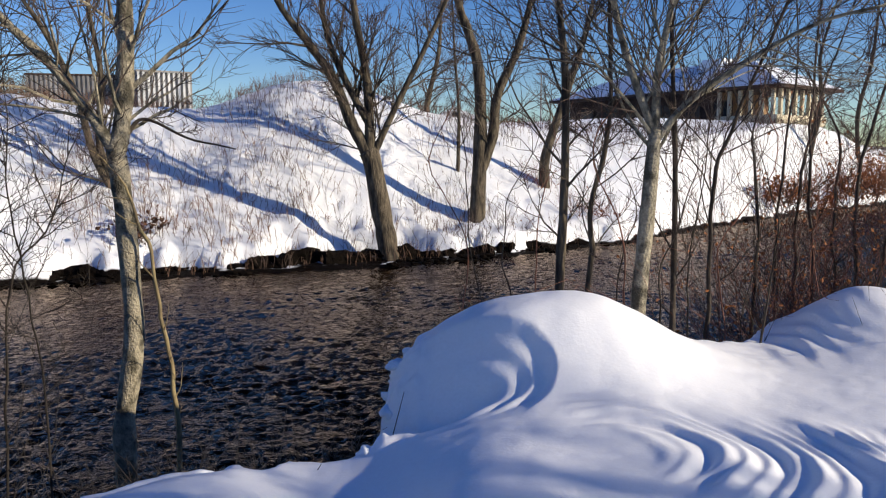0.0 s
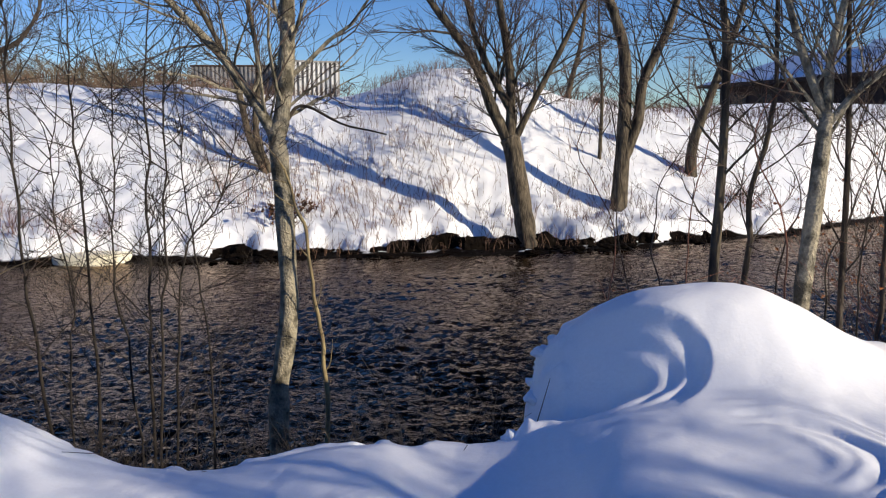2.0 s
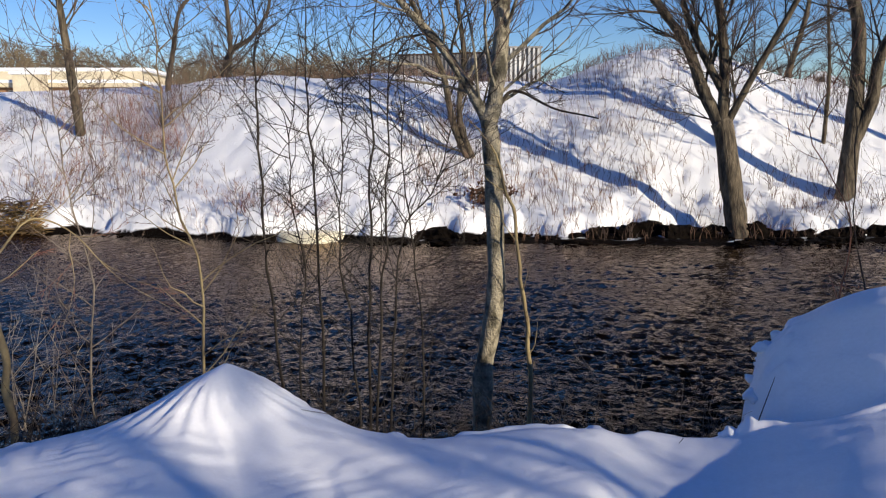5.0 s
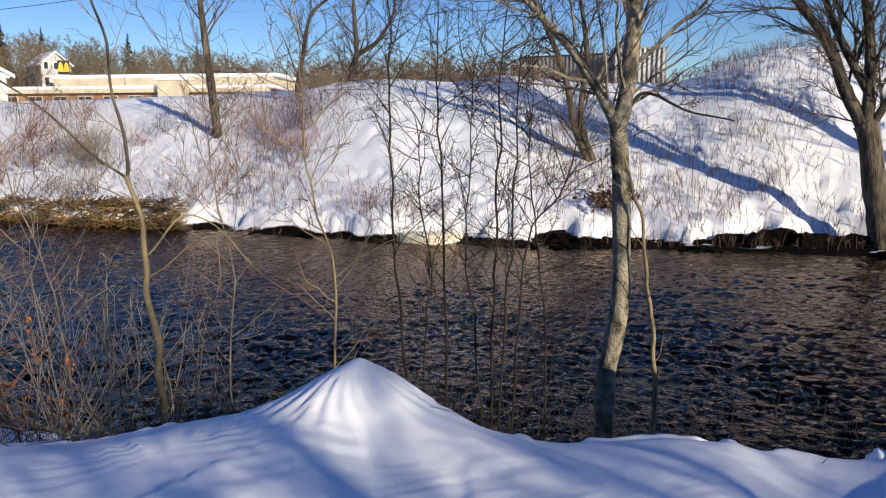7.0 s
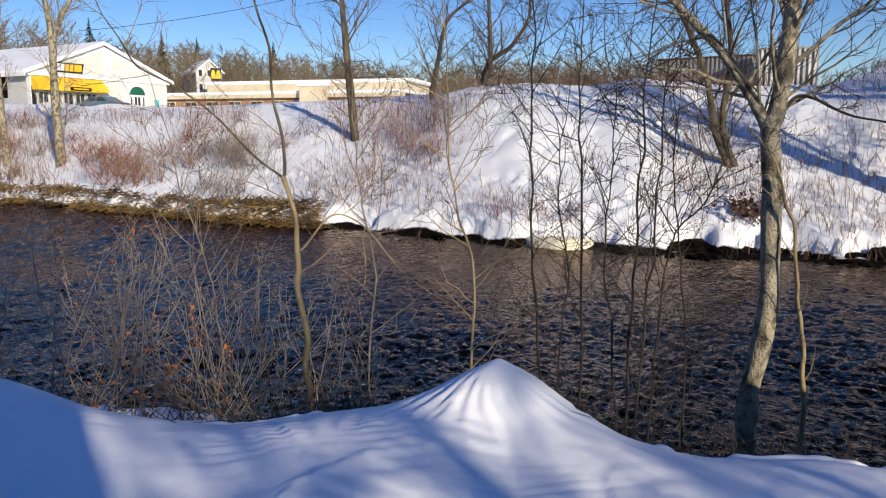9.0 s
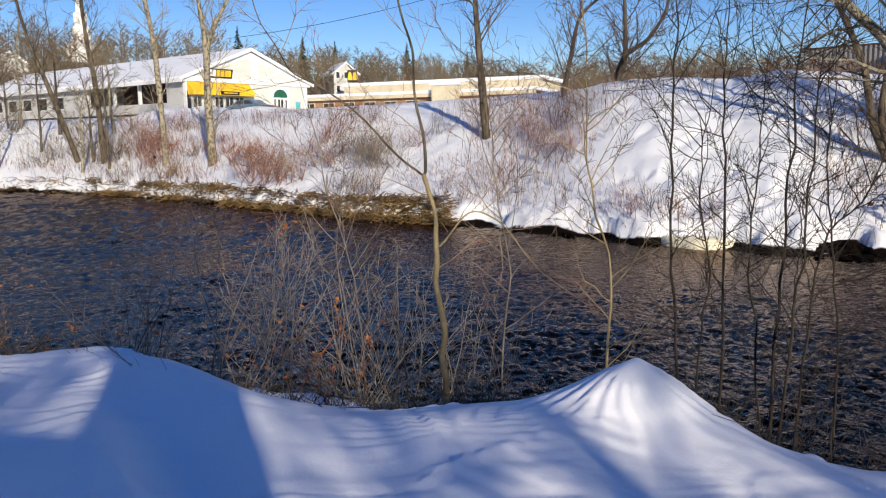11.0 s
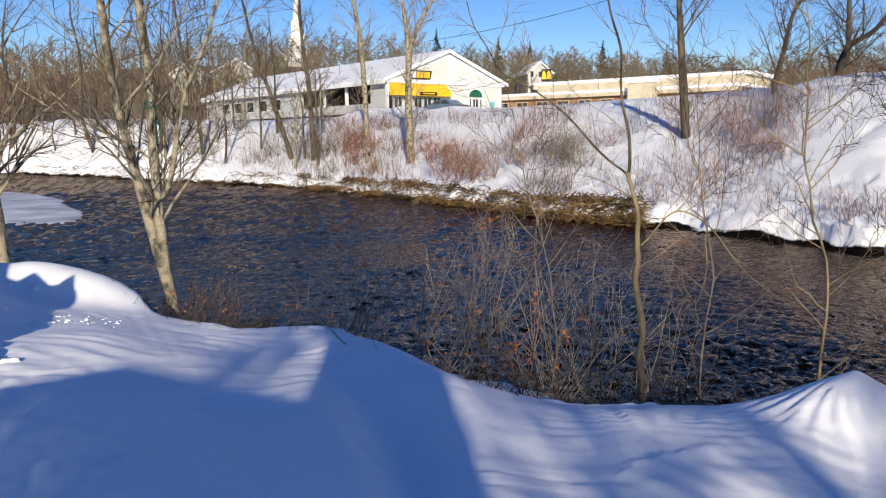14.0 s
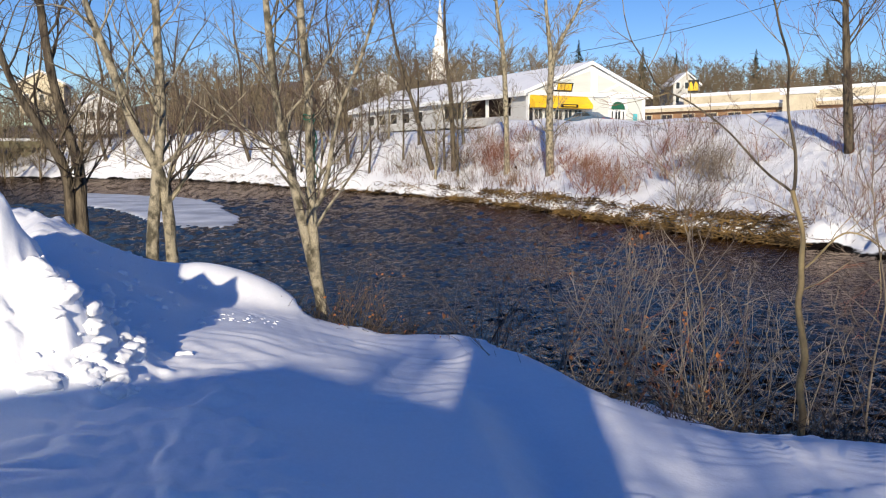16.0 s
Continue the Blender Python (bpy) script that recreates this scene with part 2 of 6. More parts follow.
def tube(v, f, pts, radii, n=6, rough=0.0, rng=random):
    """A tapered tube along the points, added to the lists v and f."""
    k0, m = len(v), len(pts)
    side = None
    for i, p in enumerate(pts):
        d = (pts[min(i + 1, m - 1)] - pts[max(i - 1, 0)])
        d = d.normalized() if d.length > 1e-9 else Vector((0, 0, 1))
        if side is None:
            side = d.cross(Vector((0.31, 0.95, 0.05)))
            if side.length < 0.1:
                side = d.cross(Vector((1, 0, 0)))
        side = (side - d * side.dot(d)).normalized()
        up = d.cross(side)
        for j in range(n):
            a = 2 * math.pi * j / n
            r = radii[i] * (1 + rough * (rng.random() - 0.5))
            q = p + side * (math.cos(a) * r) + up * (math.sin(a) * r)
            v.append((q.x, q.y, q.z))
    for i in range(m - 1):
        for j in range(n):
            a, b = k0 + i * n + j, k0 + i * n + (j + 1) % n
            f.append((a, b, b + n, a + n))
    f.append(tuple(range(k0 + (m - 1) * n, k0 + m * n)))


def grow(rng, out, p, d, length, radius, level, top, lift=0.2, kids=5, wander=0.1, spread=0.6, sides=(6, 5, 4, 3, 3), tip=0.16, least=0.0026, fine=2):
    """A limb that wanders and forks: its tube goes to out(level)."""
    n = (6 if fine > 1 else 4) if level < 2 else (fine + 2 if level < top else fine)
    pts, rad = [p.copy()], [radius]
    d = d.normalized()
    for i in range(n):
        d = (d + Vector((rng.gauss(0, wander), rng.gauss(0, wander), rng.gauss(0, wander) + lift * 0.3))).normalized()
        pts.append(pts[-1] + d * (length / n))
        rad.append(radius * (1 - (1 - (tip if level < 2 else 0.4)) * (i + 1) / n))
    tube(*out(level), pts, rad, sides[min(level, 4)])
    if level >= top:
        return
    for k in range(kids):
        t = 0.12 + 0.88 * (k + rng.random()) / kids
        i = min(int(t * n), n - 1)
        q = pts[i].lerp(pts[i + 1], t * n - i)
        way = (pts[i + 1] - pts[i]).normalized()
        a = way.cross(Vector((rng.gauss(0, 1), rng.gauss(0, 1), rng.gauss(0, 1)))).normalized()
        grow(rng, out, q, way + a * (spread * rng.uniform(0.7, 1.4)) + Vector((0, 0, lift * 0.6)), length * rng.uniform(0.32, 0.62) * (1.15 - 0.5 * t), max(rad[i] * 0.5, least), level + 1, top, lift, kids, wander * 1.25, spread, sides, tip, least, fine)


def tree(name, stems, label, bark, twig, seed, bare=0.35, limbs=9, limb=2.2, top=3, kids=5, lift=0.16, wander=0.13, spread=0.75, sides=9, group="", category="tree", thin=0.008):
    """stems: (points, first radius, last radius) each; the first stands on the ground. Parts: trunk, stem, limb, and the joined twigs."""
    rng = random.Random(seed)
    base = stems[0][0][0]
    ob = hold(name, Vector(base), label, category, group)
    small, rest = ([], []), []

    def out(level):
        if level > 1:
            return small
        rest.append(([], []))
        return rest[-1]

    for s, (pts, r0, r1, *own) in enumerate(stems):     # own: a bark, and a count of limbs
        pts = [Vector(p) - Vector(base) for p in pts]
        radii = [r0 + (r1 - r0) * i / (len(pts) - 1) for i in range(len(pts))]
        line, rad = smooth_line(pts, radii, 5)
        if r0 < 0.035:
            line = [q + 0.045 * noise.noise_vector(q * 3.0 + Vector((seed, s, 0))) if i else q for i, q in enumerate(line)]
        rad = [r * (1 + 0.16 * noise.noise(q * 2.6 + Vector((seed, 0, 0)))) for r, q in zip(rad, line)]
        if s == 0 and r0 > 0.05:
            rad[0], rad[1] = rad[0] * 1.35, rad[1] * 1.12
        trunk = ([], [])
        tube(*trunk, line, rad, sides, 0.10, rng)
        part_of("trunk" if s == 0 else "stem", mesh_of("trunk", *trunk, own[0] if own else bark, True), ob)
        d = (line[-1] - line[-3]).normalized()
        if (s or len(stems) == 1) and len(own) < 2:
            grow(rng, out, line[-1], d, limb * 1.0, r1, 1, top, lift, kids, wander, spread, least=thin * 0.5, fine=2 if thin < 0.01 else 1)
        low = bare if s == 0 else 0.12
        count = limbs if s or len(stems) == 1 else max(1, round(limbs * (1 - low)))
        if len(own) > 1:
            count = own[1]
        for k in range(count):
            t = low + (1 - low) * (k + rng.random()) / count
            i = min(int(t * (len(line) - 1)), len(line) - 2)
            q = line[i].lerp(line[i + 1], t * (len(line) - 1) - i)
            way = (line[i + 1] - line[i]).normalized()
            a = way.cross(Vector((rng.gauss(0, 1), rng.gauss(0, 1), rng.gauss(0, 0.4)))).normalized()
            L = limb * rng.uniform(0.4, 1.0) * (0.3 if len(own) > 1 else 1.0)
            grow(rng, out, q, way * 0.8 + a * spread * rng.uniform(0.7, 1.5), L, min(max(rad[i] * 0.34, thin), max(L * 0.016, thin)), 1, top, lift, kids, wander, spread, least=thin * 0.5, fine=2 if thin < 0.01 else 1)
    for v, f in rest:
        part_of("limb", mesh_of("limb", v, f, bark), ob)
    if small[1]:
        tagged(part_of("branchwork", mesh_of("branchwork", *small, twig), ob), kind="stuff")
    return ob


def shrub(name, base, label, material, seed, stems=14, height=1.6, fan=0.5, top=1, kids=4, radius=0.008, leaves=0, wide=0.25, category="shrub", group="", leaf_size=0.07, lift=0.3, wander=0.14, leaf=None):
    rng = random.Random(seed)
    ob = hold(name, Vector(base), label, category, group)
    wood, blades = ([], []), ([], [])
    for k in range(stems):
        p = Vector((rng.gauss(0, wide), rng.gauss(0, wide), -0.1))
        d = Vector((rng.gauss(0, fan), rng.gauss(0, fan), 1.0))
        grow(rng, lambda level: wood, p, d, height * rng.uniform(0.55, 1.15), radius * rng.uniform(0.6, 1.3), 0, top, lift, kids, wander, 0.6, (4, 3, 3, 3, 3), fine=1 if group == "far bank bushes" else 2)
    v, f = blades
    for k in range(leaves):
        q = Vector(wood[0][rng.randrange(len(wood[0]))])
        a, b = Vector((rng.gauss(0, 1), rng.gauss(0, 1), rng.gauss(0, 1))).normalized(), Vector((rng.gauss(0, 1), rng.gauss(0, 1), rng.gauss(0, 1)))
        b = a.cross(b).normalized()
        s = leaf_size * rng.uniform(0.6, 1.3)
        c = a.cross(b) * s * 0.25
        j = len(v)
        v += [tuple(q), tuple(q + a * s * 0.5 + b * s * 0.32 + c), tuple(q + a * s), tuple(q + a * s * 0.5 - b * s * 0.32 + c)]
        f += [(j, j + 1, j + 2), (j, j + 2, j + 3)]
    tagged(part_of("branchwork", mesh_of("branchwork", *wood, material), ob), kind="stuff")
    if leaves:
        tagged(part_of("foliage", mesh_of("foliage", v, f, leaf or LEAF), ob, "dead brown leaves still hanging on" if leaf else "dry orange leaves still hanging on"), kind="stuff")
    return ob

# ---- ground, river and banks ----
WATER_Z = -2.0


def lattice(ix, iy, seed):
    h = (ix.astype(np.int64) * 374761393 + iy.astype(np.int64) * 668265263 + seed * 982451653) & 0xFFFFFFFF
    h = ((h ^ (h >> 13)) * 1274126177) & 0xFFFFFFFF
    return ((h ^ (h >> 16)) & 0xFFFF) / 65535.0 * 2 - 1


def rough(x, y, size, seed=0, octaves=3):
    """Smooth value noise over x and y, about -1 to 1, with features of that size."""
    total, amp = np.zeros_like(x), 1.0
    for o in range(octaves):
        u, v = x / size * 2 ** o + 17.3 * o, y / size * 2 ** o - 9.1 * o
        i, j = np.floor(u), np.floor(v)
        a, b = u - i, v - j
        a, b = a * a * a * (a * (a * 6 - 15) + 10), b * b * b * (b * (b * 6 - 15) + 10)
        g = (lattice(i, j, seed + o) * (1 - a) + lattice(i + 1, j, seed + o) * a) * (1 - b) + (lattice(i, j + 1, seed + o) * (1 - a) + lattice(i + 1, j + 1, seed + o) * a) * b
        total, amp = total + g * amp, amp * 0.5
    return total


def ramp(x, a, b):
    t = np.clip((x - a) / (b - a), 0, 1)
    return t * t * (3 - 2 * t)


# bearing, distance and height of the near snow's outer edge
LIP = [(-125, 400, 0.9), (-118, 60, 0.9), (-112, 16, 0.9), (-109.7, 13.4, 0.66), (-108, 13.0, 0.5), (-105.9, 12.2, 0.45), (-103.6, 11.8, 0.35), (-102.3, 11.6, 0.08), (-99, 11.3, -0.18), (-96.5, 11.2, -0.25),
       (-93.8, 11.1, -0.3), (-92.3, 10.7, -0.42), (-91.8, 10.1, -0.5), (-89.2, 9.5, -0.5), (-85.3, 8.9, -0.5), (-79.6, 8.5, -0.45), (-77.5, 7.65, -0.38), (-75.6, 6.8, -0.37), (-74.2, 6.45, -0.37), (-69, 5.95, -0.42),
       (-63, 5.6, -0.43), (-57.5, 5.55, -0.36), (-53.5, 5.45, -0.36), (-48, 5.35, -0.35), (-44, 5.3, -0.3), (-40, 5.2, -0.3), (-37, 4.9, -0.3), (-33.5, 4.65, -0.3), (-26, 4.6, -0.3), (-24, 4.72, -0.3), (-17, 4.78, -0.3),
       (-14, 4.74, -0.3), (-11.5, 5.0, -0.3), (-7.8, 4.92, -0.28), (-6.2, 5.05, -0.26), (-5.2, 5.3, -0.24), (-4.5, 5.7, -0.2), (-3.8, 6.05, -0.18), (-2.6, 6.5, -0.14), (-1, 6.8, -0.1), (2, 7.0, 0.0), (8, 7.1, 0.05), (14, 7.1, 0.05), (18, 7.0, 0.05),
       (22, 7.3, -0.08), (25, 8.4, -0.1), (31, 8.8, -0.05), (36, 11, 0.05), (45, 30, 0.1), (60, 400, 0.1)]
# bearing and distance of the far water's edge, and rise in degrees of the far bank's crest as seen from the first eye
FAR_EDGE = [(-125, 4000), (-118, 600), (-112, 190), (-107, 120), (-102, 110), (-97, 101), (-92, 86), (-89, 75), (-85, 68), (-81, 61), (-76, 53.5), (-71.7, 47), (-67, 40.5), (-61, 34.5), (-53, 30.8), (-45, 27.6), (-38, 25.2), (-30, 24.3), (-22, 24), (-14, 24.4), (-4, 25.2), (3, 27), (9, 30), (15, 34), (21, 44), (28, 59), (32, 75), (36, 120), (45, 500), (60, 4000)]
CREST = [(-125, -0.6), (-110, -0.6), (-107, -0.4), (-102, 0.6), (-93, 1.5), (-85, 1.3), (-78, 1.1), (-71, 1.3), (-64, 1.6), (-58, 2.0), (-53, 2.4), (-47, 1.9), (-45, 2.3), (-43, 3.3), (-37.5, 3.8), (-33, 3.4), (-30.4, 4.1), (-27, 3.7), (-22, 3.3), (-17, 3.3), (-13.5, 4.7), (-10, 5.45), (-6, 4.8), (-1.4, 3.2), (3, 2.5), (9, 1.7), (15, 1.4), (20.5, 1.6), (23.5, 2.3), (27, 1.7), (30, -0.6), (34, -1.0), (60, -1.0)]
RUN = [(-125, 12), (-95, 12), (-75, 15), (-60, 16), (-50, 14), (-44, 12), (-35, 11), (-10, 12), (3, 12), (10, 11), (15, 10), (21, 8), (60, 8)]
PLATEAU = [(-125, 2.0), (-100, 3.0), (-80, 3.5), (-60, 3.8), (-44, 4.2), (-25, 4.2), (-10, 4.0), (5, 3.6), (12, 4.1), (24, 4.2), (30, 2.0), (35, 0.5), (60, 0.5)]
HILL = [(-180, 0), (-130, 4), (-112, 4), (-104, 5.5), (-98, 11), (-92, 16), (-86, 18), (-80, 18), (-71, 17.5), (-64, 14), (-57, 12), (-50, 9), (-46, 7), (-34, 9), (-25, 5), (-10, 1), (30, 0), (180, 0)]


def table(rows, az, col=1):
    return np.interp(az, [r[0] for r in rows], [r[col] for r in rows])


def soft_table(rows, az, col=1, wide=3.0):
    """The table with its corners rounded off over that many degrees."""
    return sum(table(rows, az + wide * k / 3, col) for k in range(-3, 4)) / 7


def bump_at(x, y, az, r, rx, ry, turn=0.0, power=2.0):
    """A bell of height 1 at that bearing and distance, rx across and ry along the line of sight."""
    c = at(az, r, 0)
    a = radians(az + turn)
    u = (x - c.x) * math.cos(a) - (y - c.y) * math.sin(a)
    v = (x - c.x) * math.sin(a) + (y - c.y) * math.cos(a)
    return np.exp(-(np.abs(u / rx) ** power + np.abs(v / ry) ** power))


def near_snow(x, y, az, r):
    lip_r, lip_z = soft_table(LIP, az, 1, 4.0), soft_table(LIP, az, 2, 3.0)
    # the ground right of the big drift stands higher; it drops along a curved line towards the left
    drop = np.interp(y, [1.0, 2.4, 3.2, 3.7, 4.2, 4.7, 5.2], [-0.9, -0.1, 0.25, 0.5, 0.72, 0.8, 0.6])
    low = ramp(drop - x, 0.0, 0.75) * ramp(r, 1.6, 2.6) * ramp(az, -45, -25)
    z = lip_z * np.maximum(ramp(r / lip_r, 0.45, 1.0), low) - 0.06 * low
    # wind-packed swells
    z += 0.04 * rough(x, y, 2.0, 5, 2) + 0.014 * rough(x, y, 0.7, 8, 2) + 0.0035 * rough(x, y, 0.16, 9, 2)
    z += 0.05 * np.clip(x - 0.5, -4, 0) * (1 - ramp(r / lip_r, 0.6, 0.98)) * ramp(az, -60, -45)
    # the open snow stays level, then rolls over steeply towards the break of the bank
    wide = np.interp(az, [-82, -72, -60, -50, -44, -36, -14], [0.45, 0.65, 0.65, 0.6, 0.3, 0.3, 0.25])
    past = np.clip((lip_r - r) / wide, 0, 2)
    brow = lip_z + 0.365 * wide * (past - past * past / 4)
    brow = (brow * ramp(r, 1.2, 2.8) + 0.010 * rough(x, y, 0.9, 7, 2))
    brow += 0.03 * rough(x, y, 2.0, 5, 2) + 0.010 * rough(x, y, 0.7, 8, 2) + 0.0035 * rough(x, y, 0.16, 9, 2)
    keep = ramp(az, -84, -77) * (1 - ramp(az, -18, -10))
    z = z * (1 - keep) + brow * keep
    # the large drift by the river: a broad dome, scooped on its shaded side
    z += 0.50 * bump_at(x, y, 5.5, 6.0, 1.05, 0.72, 0, 3.0) + 0.13 * bump_at(x, y, 15.0, 6.3, 0.75, 0.6)
    # its wind-cut crest: the side turned from the sun falls away to the water, with two curved ribs on it
    crest = sum(np.interp(y + e, [4.3, 4.6, 4.9, 5.06, 5.27, 5.45, 5.62, 5.8, 6.0, 6.3], [0.1, 0.38, 0.61, 0.75, 0.82, 0.74, 0.52, 0.16, -0.35, -0.6]) for e in (-0.08, -0.04, 0, 0.04, 0.08)) / 5
    cut = np.interp(y, [4.75, 4.95, 5.1, 5.5, 5.8, 6.1], [0.0, 0.04, 0.09, 0.09, 0.05, 0.0])
    bend = np.interp(y, [4.9, 5.3, 5.6, 5.8, 6.1], [1.0, 1.0, 1.5, 2.3, 2.3])
    past = np.clip(crest - x, 0, None) / bend
    z -= cut * (1 - np.exp(-past / 0.10)) + 0.40 * np.clip(past, 0, 1.1) * ramp(y, 4.85, 5.35)
    for off, high, wide in ((0.17, 0.045, 0.06), (0.36, 0.085, 0.13), (0.58, 0.03, 0.09)):
        z += high * np.exp(-((past - off - 0.6 * np.clip(5.15 - y, 0, 0.7)) / wide) ** 2) * ramp(y, 4.84, 5.1) * (1 - ramp(y, 5.35, 5.75))
    # its broken edge over the water
    brink = (1 - ramp(x, -0.38, -0.02)) * ramp(y, 4.75, 5.0) * ramp(az, -6.5, -4.5) * (1 - ramp(y, 6.6, 7.2))
    z += brink * (0.13 * rough(x, y, 0.26, 87, 3) + 0.05 * np.abs(rough(x, y, 0.12, 89, 2)))
    z += 0.07 * bump_at(x, y, -3.6, 5.3, 0.32, 0.35)
    # the pointed drift
    d = np.hypot(*[(a - b) for a, b in zip((x, y), at(-44.0, 5.0, 0)[:2])])
    side = (x - at(-44.0, 5.0, 0).x) * math.cos(radians(44)) + (y - at(-44.0, 5.0, 0).y) * math.sin(radians(44))
    z += 0.37 * np.exp(-(d / (0.46 - 0.07 * np.clip(side / 0.5, -0.5, 1))) ** 1.35)
    # flutes that run down from its peak, and swirls round its foot
    turn = np.arctan2(x - at(-44.0, 5.0, 0).x, y - at(-44.0, 5.0, 0).y)
    flute = (turn * 4.2 + d * 1.6 + 0.35 * rough(x, y, 0.5, 29, 2)) % 1.0
    z += 0.022 * ramp(d, 0.06, 0.25) * np.exp(-(d / 0.75) ** 4) * np.where(flute < 0.7, flute / 0.7, (1 - flute) / 0.3)
    swirl = (d * 5.5 + 0.9 * turn + 0.5 * rough(x, y, 0.7, 31, 2)) % 1.0
    z += 0.030 * ramp(d, 0.55, 0.8) * (1 - ramp(d, 1.6, 2.3)) * ramp(lip_r - r, 0.3, 0.9) * np.clip(0.3 + 1.3 * rough(x, y, 0.8, 37, 2), 0, 1) * np.where(swirl < 0.7, swirl / 0.7, (1 - swirl) / 0.3)
    # the drift further up the bank and the plough bank
    z += 0.42 * bump_at(x, y, 28.8, 8.0, 0.58, 0.6) + 0.2 * bump_at(x, y, 34, 8.0, 1.0, 1.0)
    z += 0.27 * bump_at(x, y, -96.0, 10.6, 0.75, 0.45, 0, 3) + 0.20 * bump_at(x, y, -100.5, 10.8, 0.8, 0.4)
    pile = ramp(-az, 99, 111) * ramp(r, 6.5, 10)
    z += pile * (0.20 + 0.10 * rough(x, y, 0.8, 21, 3) + 0.08 * np.abs(rough(x, y, 0.32, 22, 3)))
    # the unseen end past y -2.3 is raised to shade the snow behind
    berm = np.interp(-y, [1.45, 1.72, 1.85, 2.0, 2.26, 2.6, 4.0], [0.0, 0.16, 0.36, 0.60, 0.80, 1.2, 2.0])
    lump = 1 + 0.22 * rough(x, y, 0.35, 23, 3) + 0.22 * np.abs(rough(x, y, 0.18, 24, 2))
    z += berm * lump * np.where(x > -5.95, np.exp(-(np.abs(x + 5.95) / 0.62) ** 2), np.exp(-(np.abs(x + 5.95) / 0.5) ** 2)) * (y < 0)
    clod = ramp(-az, 94, 103) * ramp(r, 2.0, 2.8) * (1 - ramp(r, 6.0, 7.5))
    z += clod * (0.05 * ramp(rough(x, y, 0.5, 25, 2), 0.15, 0.6) + 0.035 * np.abs(rough(x, y, 0.22, 26, 2)))
    # carved terraces right of the dome: arcs round a hollow
    ring = np.hypot(x - 0.90, (y - 4.15) * 0.95) + 0.08 * rough(x, y, 1.3, 33, 1) + 0.03 * rough(x, y, 0.5, 34, 2)
    saw = ((ring - 0.50) * 2.4) % 1.0
    weight = ramp(x, 0.35, 0.85) * (1 - ramp(r, 4.7, 5.5)) * ramp(r, 1.6, 2.4) * ramp(ring, 0.2, 0.42) * ramp(0.9 * (x - 0.9) + 0.35 * (y - 4.15), -0.05, 0.4)
    z += weight * (0.055 + 0.03 * rough(x, y, 0.9, 36, 1)) * np.where(saw < 0.36, ramp(saw, 0, 0.36), 1 - ramp(saw, 0.36, 1.0))
    fine = (ring * 8.0 + 0.9 * rough(x, y, 0.9, 41, 2)) % 1.0
    z += weight * 0.014 * np.where(fine < 0.4, ramp(fine, 0, 0.4), 1 - ramp(fine, 0.4, 1.0)) * np.clip(0.6 + rough(x, y, 0.7, 43, 2), 0, 1.3)
    # ribs on the shaded side of the drift further up the bank
    rib = (np.hypot(x - 2.3, (y - 6.2) * 0.9) * 5.0 + 0.5 * rough(x, y, 0.6, 47, 2)) % 1.0
    z += 0.045 * bump_at(x, y, 25.8, 7.5, 0.42, 0.5) * np.where(rib < 0.3, rib / 0.3, (1 - rib) / 0.7)
    # ripples before the pointed drift and over the open snow
    down = -0.80 * x + 0.60 * y
    across = 0.60 * x + 0.80 * y
    wave = (down + 0.50 * rough(down, across, 1.3, 51, 2) + 0.14 * rough(down, across * 0.6, 0.5, 53, 2)) * 2.6 % 1.0
    where = (1 - ramp(az, -12, -4)) * ramp(az, -104, -94) * ramp(r, 1.2, 2.0) * (1 - 0.7 * ramp(r / lip_r, 0.9, 1.0)) * np.clip(0.35 + 1.5 * rough(x, y, 1.0, 55, 2), 0, 1.4)
    where = where * (1 - np.exp(-(d / 0.75) ** 2))
    z += 0.010 * where * np.where(wave < 0.66, ramp(wave, 0, 0.66), 1 - ramp(wave, 0.66, 1.0))
    fine = (down + 0.12 * rough(down, across * 0.5, 0.5, 57, 2)) * 9.5 % 1.0
    z += 0.007 * (0.3 + where) * keep * ramp(lip_r - r, 0.3, 0.9) * np.where(fine < 0.75, fine / 0.75, (1 - fine) / 0.25) * np.clip(0.35 + 1.6 * rough(x, y, 0.7, 59, 2), 0, 1.2)
    return z


